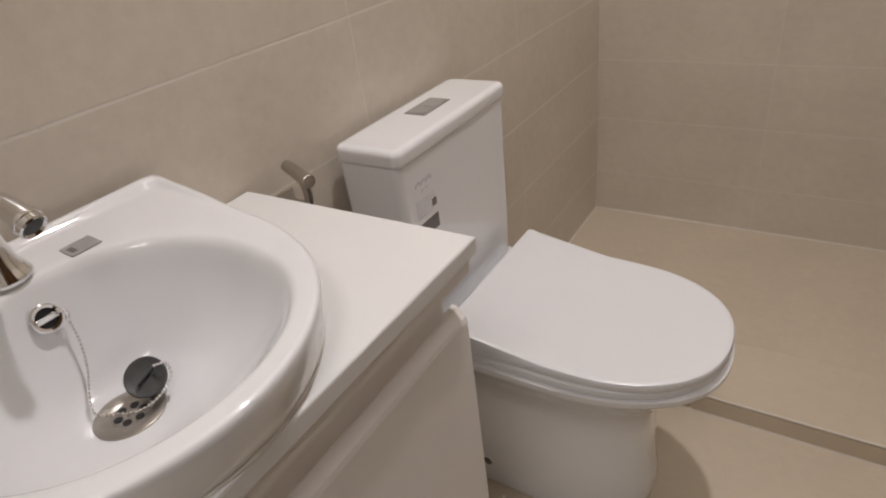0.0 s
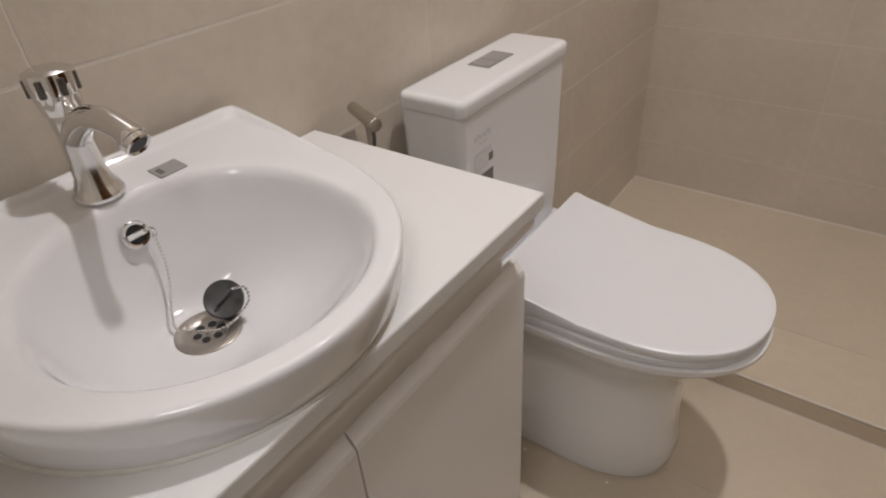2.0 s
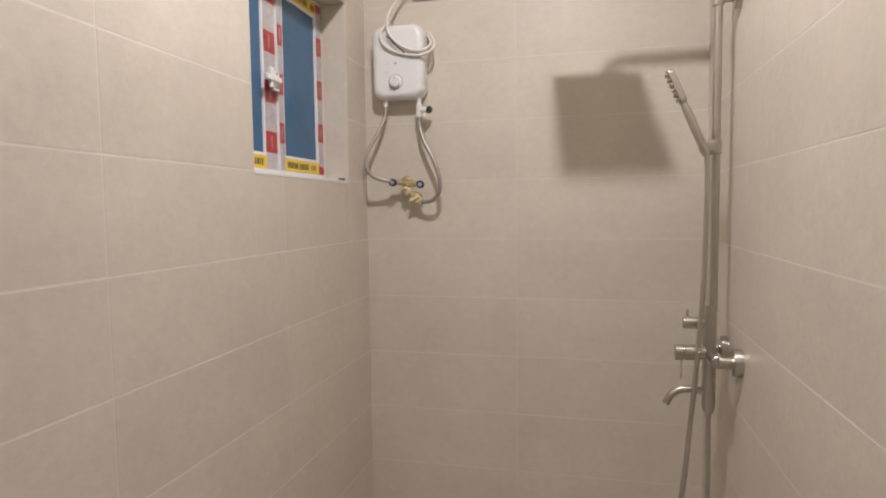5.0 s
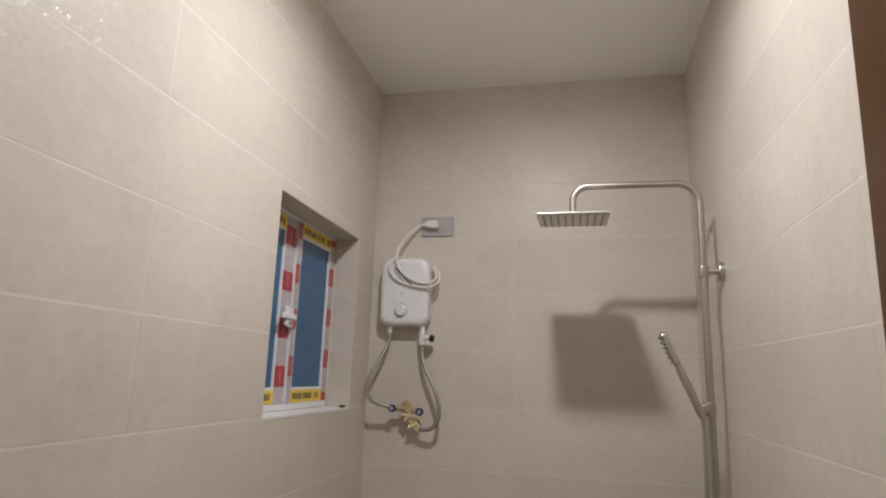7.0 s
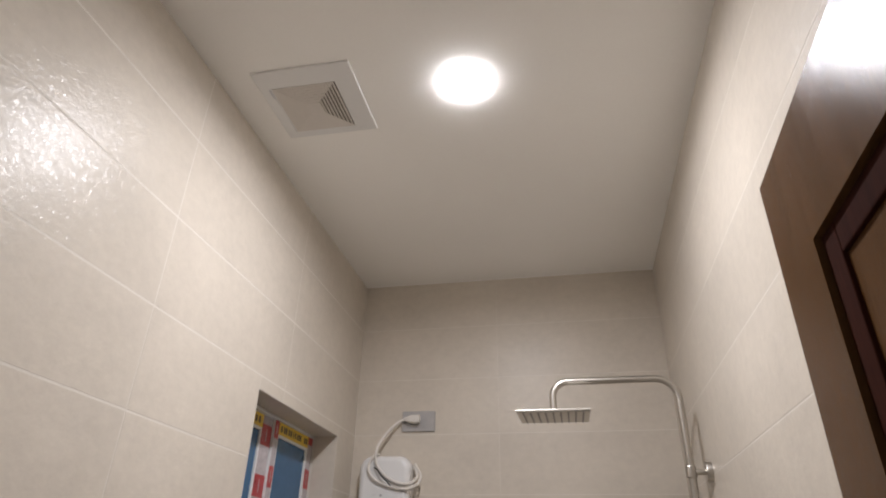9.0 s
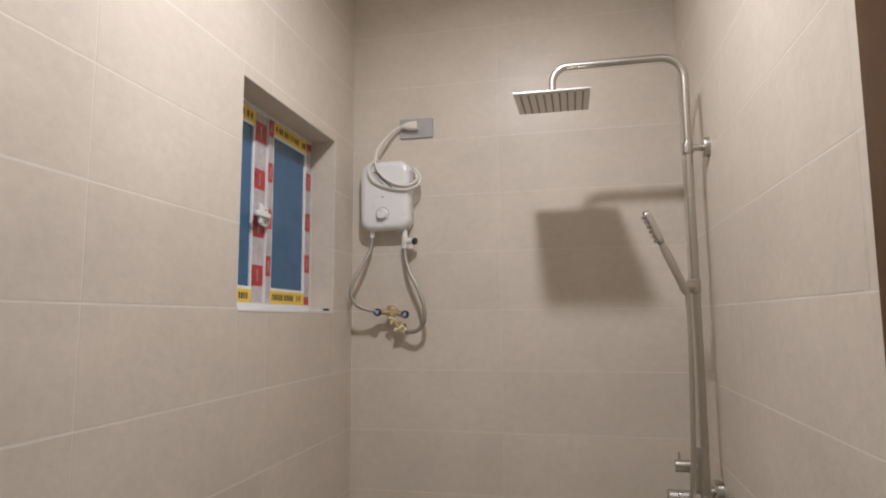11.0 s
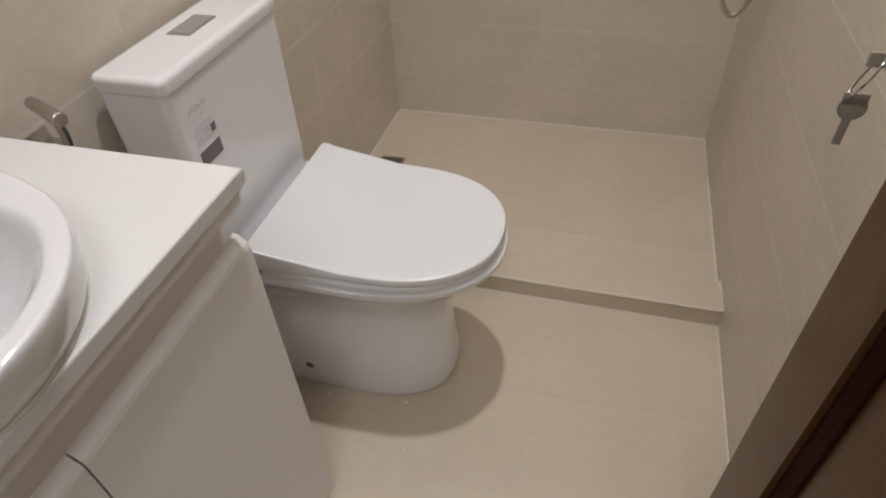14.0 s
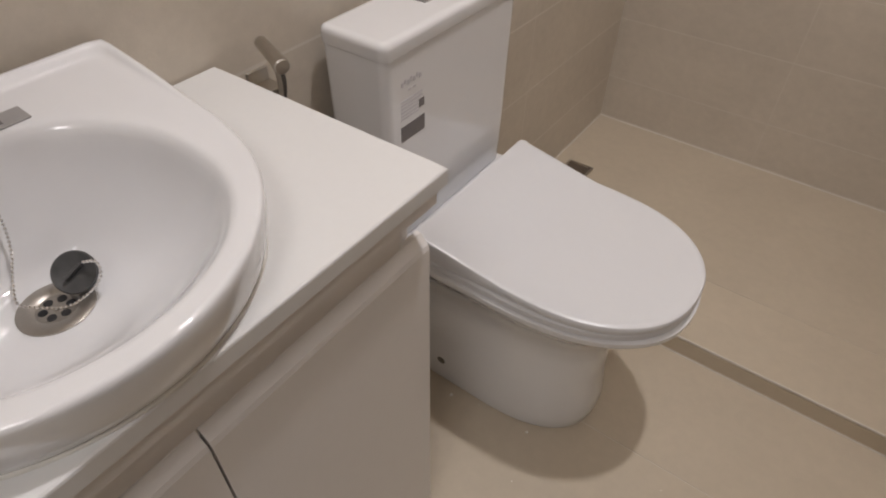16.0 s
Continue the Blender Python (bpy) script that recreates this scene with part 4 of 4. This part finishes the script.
def socket_and_cord():
    s = thing("wall_socket", "grey metallic wall socket plate on the tiles", "socket")
    rg = [[(0.2375 + x, y, 2.230 + z) for x, z in rounded(0.121 + g, 0.072 + g, 0.004)] for y, g in ((0.0, 0.0), (-0.005, 0.0), (-0.007, -0.003))]
    part("plate", loft(rg), GREY_PLATE, s)
    part("recess", box(0.222, 0.284, -0.0078, -0.0072, 2.207, 2.253, 0.0002), GREY_PLATE, s)
    c = thing("power_cord", "white power cord coiled over the heater and plugged into the socket", "cord")
    rg = [[(x, y0 + y, 2.234 + z) for y, z in rounded(w, h, 0.006)] for x, w, h, y0 in ((0.247, 0.020, 0.024, -0.020), (0.245, 0.026, 0.030, -0.021), (0.215, 0.026, 0.028, -0.022), (0.198, 0.018, 0.016, -0.023), (0.190, 0.014, 0.012, -0.023))]
    part("plug", loft(rg), CORD, c)
    # hanging loops over the front of the housing
    pts = [(0.192, -0.023, 2.234), (0.172, -0.028, 2.226), (0.146, -0.045, 2.196), (0.124, -0.066, 2.158), (0.110, -0.078, 2.116), (0.116, -0.077, 2.070), (0.148, -0.075, 2.034), (0.190, -0.075, 2.013),
           (0.232, -0.073, 2.011), (0.252, -0.060, 2.030), (0.244, -0.040, 2.056), (0.232, -0.022, 2.070)]
    part("cable", tube(smooth_path(pts, 7), 0.0046, 12), CORD, c)
    pts = [(0.108, -0.030, 2.112), (0.102, -0.066, 2.104), (0.086, -0.077, 2.066), (0.104, -0.076, 2.028), (0.156, -0.075, 2.004), (0.220, -0.075, 1.994), (0.258, -0.068, 2.010),
           (0.264, -0.054, 2.036), (0.250, -0.040, 2.062), (0.234, -0.018, 2.080)]
    part("cable", tube(smooth_path(pts, 7), 0.0046, 12), CORD, c)
    part("cable_tie", tube(smooth_path([(0.106, -0.077, 2.062), (0.122, -0.083, 2.052), (0.136, -0.083, 2.034), (0.158, -0.081, 2.014), (0.168, -0.078, 2.004)], 6), 0.0022, 10), BLACK, c, "thin dark twist tie")


socket_and_cord()


# ---- window ----
def window():
    w = tagged(new("window_1"), "small white sliding window with blue protective film and red and yellow tape", "window", "", "structure")
    y0, y1, z0, z1 = WIN
    # tiled reveal
    x0, x1 = -0.078, -0.001
    part("reveal", box(x0, x1, y0, y1, z1 - 0.0015, z1 + 0.006), TILE, w)
    part("reveal", box(x0, x1, y1 - 0.0015, y1 + 0.006, z0, z1 - 0.0015), TILE, w)
    part("reveal", box(x0, x1, y0 - 0.006, y0 + 0.0015, z0, z1 - 0.0015), TILE, w)
    part("sill", box(x0, 0.001, y0 + 0.0015, y1 - 0.0015, z0 - 0.006, z0 + 0.0015, 0.001), PVC, w, "white sill")
    X = -0.080
    a0, a1, b0, b1 = y0 + 0.0016, y1 - 0.0016, z0 + 0.0016, z1 - 0.0016
    part("window_frame", box(X - 0.06, X - 0.012, a0, a0 + 0.012, b0, b1, 0.002), PVC, w)
    part("window_frame", box(X - 0.06, X - 0.012, a1 - 0.006, a1, b0, b1, 0.002), PVC, w)
    part("window_frame", box(X - 0.06, X, a0 + 0.012, a1 - 0.006, b0, b0 + 0.018, 0.002), PVC, w)
    part("window_frame", box(X - 0.06, X, a0 + 0.012, a1 - 0.006, b1 - 0.008, b1, 0.002), PVC, w)
    zb, zt = b0 + 0.018, b1 - 0.008
    RB, RT = 0.046, 0.046       # rails

    def sash(c0, c1, fl, fr, films, xs, seed):
        """A sash with stiles fl and fr wide; films: stretches of the stiles under red and clear film."""
        rng = random.Random(seed)
        s = part("sash", box(xs - 0.02, xs, c0, c0 + fl, zb, zt, 0.002), PVC, w)
        part("stile", box(xs - 0.02, xs, c1 - fr, c1, zb, zt, 0.002), PVC, s)
        part("rail", box(xs - 0.02, xs, c0 + fl, c1 - fr, zb, zb + RB, 0.002), PVC, s)
        part("rail", box(xs - 0.02, xs, c0 + fl, c1 - fr, zt - RT, zt, 0.002), PVC, s)
        part("pane", box(xs - 0.012, xs - 0.006, c0 + fl, c1 - fr, zb + RB, zt - RT), FILM, s, "pane under blue protective film")
        # yellow film on the rails with printing
        for za in (zb + 0.002, zt - RT + 0.008):
            zc = za + RB - 0.010
            ft = part("film_strip", box(xs, xs + 0.0008, c0 + fl - 0.006, c1 - fr + 0.006, za, zc), YELLOW, s, "yellow film strip with dark print")
            yy = c0 + fl + 0.006
            while yy < c1 - fr - 0.012:
                wd = rng.choice((0.006, 0.008, 0.011))
                if rng.random() < 0.86:
                    part("printed_bar", box(xs + 0.0008, xs + 0.0011, yy, yy + wd, za + 0.009, zc - 0.009), INK, ft)
                yy += wd + rng.choice((0.003, 0.004, 0.009))
        # red and clear film on the stiles
        for q, (e0, e1) in enumerate(films):
            z, k = zb - 0.03 * q, seed + q
            while z < zt:
                ln = 0.058 if k % 2 == 0 else 0.078
                za, zc = max(z, zb + 0.002), min(z + ln, zt - 0.002)
                if zc - za > 0.004:
                    fs = part("film_strip", box(xs, xs + 0.0009, e0, e1, za, zc), RED if k % 2 == 0 else CLEAR_FILM, s)
                    if k % 2 == 0 and zc - za > 0.03:
                        m = (e0 + e1) / 2
                        part("printed_bar", box(xs + 0.0009, xs + 0.0011, m - 0.002, m + 0.002, za + 0.012, zc - 0.012), CLEAR_FILM, fs)
                z += ln
                k += 1
        return s

    mid = -0.478
    sash(a0 + 0.012, -0.4665, 0.050, 0.067, ((a0 + 0.016, a0 + 0.050), (-0.527, -0.4675)), X - 0.012, 2)
    s2 = sash(-0.4655, a1 - 0.006, 0.034, 0.044, ((-0.4645, -0.438), (a1 - 0.042, a1 - 0.008)), X - 0.004, 1)
    # handle lock on the meeting stile
    xs = X - 0.003
    hb = part("lock", box(xs, xs + 0.010, mid - 0.030, mid + 0.002, 1.818, 1.872, 0.003), PVC, s2, "white plastic window lock")
    part("lever", box(xs + 0.010, xs + 0.022, mid - 0.084, mid - 0.004, 1.838, 1.854, 0.004), PVC, hb)
    part("lever", box(xs + 0.008, xs + 0.018, mid - 0.058, mid - 0.040, 1.820, 1.876, 0.004), PVC, hb)
    part("screw", lathe((xs + 0.010, mid - 0.014, 1.864), (1, 0, 0), [(0, 0.003), (0.001, 0.003)], 10), DARK_STEEL, hb)
    part("screw", lathe((xs + 0.010, mid - 0.014, 1.826), (1, 0, 0), [(0, 0.003), (0.001, 0.003)], 10), DARK_STEEL, hb)
    part("backing", box(-0.158, -0.150, y0, y1, z0, z1), BLACK, w, "dark night outside")
    tagged(finish("tape_scrap", box(-0.020, -0.004, y1 - 0.042, y1 - 0.022, z0 + 0.0015, z0 + 0.009, 0.001), BLACK), "black scrap of rubber on the window sill", "scrap")


window()


# ---- ceiling fittings ----
def downlight():
    d = thing("ceiling_downlight", "round frosted LED downlight glowing flush in the ceiling", "ceiling light")
    part("diffuser", lathe((LAMP[0], LAMP[1], H), (0, 0, -1), [(0, 0.051), (0.005, 0.051), (0.008, 0.048), (0.010, 0.042), (0.011, 0.025), (0.011, 0.0)], 48), GLOW, d, "bright white domed diffuser")


downlight()


def exhaust_fan():
    f = thing("exhaust_fan", "square white plastic exhaust fan grille on the ceiling", "fan")
    x0, x1, y0, y1 = 0.088, 0.331, -1.206, -0.966
    cx, cy = (x0 + x1) / 2 - 0.011, (y0 + y1) / 2 + 0.015
    g = 0.080
    def square(ax, bx, ay, by, z):
        return [(ax, ay, z), (bx, ay, z), (bx, by, z), (ax, by, z)]
    rg = [square(x0, x1, y0, y1, H), square(x0, x1, y0, y1, H - 0.004), square(x0 + 0.003, x1 - 0.003, y0 + 0.003, y1 - 0.003, H - 0.006)]
    rg += [square(cx - k, cx + k, cy - k, cy + k, z) for k, z in ((g + 0.0035, H - 0.006), (g + 0.002, H - 0.0048), (g, H - 0.0055), (g, H))]
    part("frame", loft(rg, False, False), PVC, f)
    # flat plate at ceiling level, the duct's inner shade put into its colour
    part("duct", box(cx - g, cx + g, cy - g, cy + g, H - 0.0022, H - 0.0008), DUCT, f, "flat dark plate standing for the shaded duct behind the grille")
    part("centre_plate", box(cx - 0.02, cx + 0.02, cy - 0.02, cy + 0.02, H - 0.0066, H - 0.004), SLAT, f)
    for i in range(7):
        r0 = 0.0205 + 0.0085 * i
        for k in range(4):
            # k == 1: slats narrowed and steepened so only this side shows the dark plate
            a, b = r0, r0 + (0.0058 if k == 1 else 0.0080)
            z0 = H - 0.0064
            dz = 0.0022 if k == 1 else 0.0008
            q = [(-a, -a, z0 + dz), (a, -a, z0 + dz), (b, -b, z0), (-b, -b, z0)]
            bm = loft([q, [(x, y, z + 0.001) for x, y, z in q]])
            bmesh.ops.transform(bm, matrix=Matrix.Translation((cx, cy, 0)) @ Matrix.Rotation(math.pi / 2 * k, 4, "Z"), verts=bm.verts)
            part("slat", bm, SLAT, f)
    for k in range(4):
        part("printed_bar", box(0.1095, 0.115, -1.150 + 0.008 * k, -1.1445 + 0.008 * k, H - 0.0063, H - 0.0058), GREY_INK, f)


exhaust_fan()


# ---- door ----
def bathroom_door():
    d = tagged(new("door_1"), "dark-stained panelled wooden door standing open against the tiled wall", "door", "", "structure")
    X0, X1 = 1.012, 1.050      # room face and back
    ye, yh = -1.452, -2.105    # free edge and hinge edge
    zt, zb = 2.185, 0.012
    st = 0.115
    part("stile", box(X0, X1, ye - st, ye, zb, zt, 0.0004), WOOD, d)
    part("stile", box(X0, X1, yh, yh + st, zb, zt, 0.0004), WOOD, d)
    ys, yt = yh + st, ye - st
    rails = ((zb, zb + 0.19), (0.86, 1.04), (zt - 0.14, zt))
    for a, b in rails:
        part("rail", box(X0 + 0.0001, X1 - 0.0001, ys - 0.0004, yt + 0.0004, a, b), WOOD, d)
    for a, b in ((rails[0][1], rails[1][0]), (rails[1][1], rails[2][0])):
        pn = part("panel", box(X0 + 0.012, X1 - 0.012, ys + 0.030, yt - 0.030, a + 0.030, b - 0.030, 0.002), WOOD, d)
        part("groove", box(X0 + 0.0112, X0 + 0.0122, (ys + yt) / 2 - 0.002, (ys + yt) / 2 + 0.002, a + 0.037, b - 0.037), WOOD_DARK, pn)
        for q in ((ys, ys + 0.036, a, b), (yt - 0.036, yt, a, b), (ys + 0.036, yt - 0.036, a, a + 0.036), (ys + 0.036, yt - 0.036, b - 0.036, b)):
            part("moulding", box(X0 + 0.007, X1 - 0.007, *q, 0.003, 2), WOOD_DARK, d, "dark red-brown moulding")
    ky, kz = -1.532, 0.999
    kn = part("door_knob", lathe((X0, ky, kz), (-1, 0, 0), [(0, 0.034), (0.004, 0.034), (0.008, 0.030), (0.010, 0.018), (0.014, 0.0125), (0.018, 0.0132), (0.022, 0.0172), (0.028, 0.0210), (0.036, 0.0234), (0.046, 0.0240), (0.055, 0.0224), (0.062, 0.0186), (0.066, 0.0135), (0.0655, 0.0098), (0.0675, 0.0092), (0.069, 0.007), (0.069, 0.0)], 40), NICKEL, d, "aged nickel round door knob")
    part("key", box(X0 - 0.083, X0 - 0.067, ky - 0.0018, ky + 0.0018, kz - 0.0055, kz + 0.0055, 0.0008), KEY, kn)
    ringp = [Vector((X0 - 0.079, ky, kz - 0.013)) + Vector((0.006 * math.cos(2 * math.pi * i / 24), 0.007 * math.sin(2 * math.pi * i / 24), 0.015 * math.cos(2 * math.pi * i / 24))) for i in range(25)]
    part("key_ring", tube(ringp, 0.001, 8), CHROME, kn)
    # hanging key
    bm = bmesh.new()
    c = Vector((X0 - 0.080, ky - 0.002, kz - 0.037))
    lathe(c + Vector((0.0004, -0.001, 0)), (0, 1, 0), [(0, 0.0098), (0.0022, 0.0098)], 20, bm)
    box(c.x - 0.0032, c.x + 0.0032, c.y - 0.001, c.y + 0.001, c.z - 0.031, c.z - 0.006, 0.0006, bm=bm)
    box(c.x - 0.0086, c.x + 0.0086, c.y - 0.001, c.y + 0.001, c.z + 0.002, c.z + 0.012, 0.0006, bm=bm)
    part("spare_key", bm, KEY, kn)
    for z in (0.25, 1.09, 1.93):
        part("hinge", cyl((X1 - 0.004, yh - 0.002, z - 0.05), (X1 + 0.002, yh - 0.002, z + 0.05), 0.006, 12), NICKEL, d)
    # swung a little past square, hanging slightly out of plumb
    d.matrix_world = Matrix.Translation((X0, ye, 0)) @ Matrix.Rotation(radians(0.46), 4, "Y") @ Matrix.Rotation(radians(-0.46), 4, "X") @ Matrix.Rotation(radians(-2.5), 4, "Z") @ Matrix.Translation((-X0, -ye, 0))


bathroom_door()


def door_frame():
    f = tagged(new("door_frame"), "dark wooden frame lining the bathroom doorway", "door frame", "", "structure")
    for x in (0.402, 1.083):
        part("jamb", box(x - 0.0, x + 0.004, FRONT - 0.118, FRONT - 0.002, 0.0, 2.195, 0.001), WOOD, f)
    part("head", box(0.407, 1.082, FRONT - 0.118, FRONT - 0.002, 2.196, 2.206, 0.001), WOOD, f)


door_frame()


# ---- tiles, last ----
TILES = {}


def tile_mesh(w, h, mat, t=0.006, bev=0.0003):
    """A tile of width w and height h lying at the origin's corner, its face up along z at 0."""
    key = (round(w, 4), round(h, 4), mat.name)
    if key not in TILES:
        bm = bmesh.new()
        a = [(0, 0), (w, 0), (w, h), (0, h)]
        b = [(bev, bev), (w - bev, bev), (w - bev, h - bev), (bev, h - bev)]
        loft([[(x, y, -t) for x, y in a], [(x, y, -bev * 0.8) for x, y in a], [(x, y, 0) for x, y in b]], False, True, bm)
        bmesh.ops.recalc_face_normals(bm, faces=bm.faces)
        me = bpy.data.meshes.new("tile")
        bm.to_mesh(me)
        bm.free()
        me.materials.append(mat)
        TILES[key] = me
    return TILES[key]


def lay(parent, m, u0, u1, v0, v1, mat, gap=0.003, upright=None):
    rng = lay.rng
    side = gap if upright is None else upright
    me = tile_mesh(u1 - u0 - side, v1 - v0 - gap, mat)
    ob = new("tile", me)
    ob.parent = parent
    ob.matrix_world = m @ Matrix.Translation((u0 + side / 2, v0 + gap / 2, rng.uniform(-0.00012, 0.00018)))


lay.rng = random.Random(5)


def cuts(lo, hi, first, step):
    c = [lo]
    v = first
    while v < hi - 0.002:
        if v > lo + 0.002:
            c.append(v)
        v += step
    return c + [hi]


rows = cuts(0.0, H, ROW0, ROW)


def tile_wall(parent, m, cols, hole=None, gap=0.003, upright=0.002):
    """m maps (u, v, 0) to the wall: u along it, v up, z out of it."""
    for u0, u1 in zip(cols, cols[1:]):
        for v0, v1 in zip(rows, rows[1:]):
            rects = [(u0, u1, v0, v1)]
            if hole:
                a0, a1, b0, b1 = hole
                if u1 > a0 and u0 < a1 and v1 > b0 and v0 < b1:
                    rects = []
                    if u0 < a0:
                        rects.append((u0, a0, v0, v1))
                    if u1 > a1:
                        rects.append((a1, u1, v0, v1))
                    c0, c1 = max(u0, a0), min(u1, a1)
                    if v0 < b0:
                        rects.append((c0, c1, v0, b0))
                    if v1 > b1:
                        rects.append((c0, c1, b1, v1))
            for r in rects:
                if r[1] - r[0] > 0.006 and r[3] - r[2] > 0.006:
                    lay(parent, m, *r, TILE, gap, upright)


def basis(ux, vx, nx, origin):
    m = Matrix.Identity(4)
    for r in range(3):
        m[r][0], m[r][1], m[r][2], m[r][3] = ux[r], vx[r], nx[r], origin[r]
    return m


tile_wall(WL, basis((0, 1, 0), (0, 0, 1), (1, 0, 0), (0, 0, 0)), cuts(FRONT, 0.0, -1.806, 0.6), WIN, 0.0040, 0.0023)
tile_wall(WF, basis((-1, 0, 0), (0, 0, 1), (0, -1, 0), (W, 0, 0)), cuts(0.0, W, W - 0.527, 0.6), None, 0.0018, 0.0008)
tile_wall(WR, basis((0, -1, 0), (0, 0, 1), (-1, 0, 0), (W, 0, 0)), cuts(0.0, -FRONT, 0.6, 0.6), None, 0.0032, 0.0009)
mf = basis((1, 0, 0), (0, 1, 0), (0, 0, 1), (0, 0, 0))
for y0, y1 in ((FRONT - 0.11, -1.753), (-1.753, -1.153), (-1.153, KERB_Y0 - 0.001)):
    for x0, x1 in ((0.0, W),):
        lay(FL, mf, x0, x1, y0, y1, FLOOR_TILE, 0.002)
ms = basis((1, 0, 0), (0, 1, 0), (0, 0, 1), (0, 0, SHOWER_Z))
for y0, y1 in ((KERB_Y1, -0.6), (-0.6, 0.0)):
    for x0, x1 in ((0.0, W),):
        lay(SF, ms, x0, x1, y0, y1, FLOOR_TILE, 0.002)
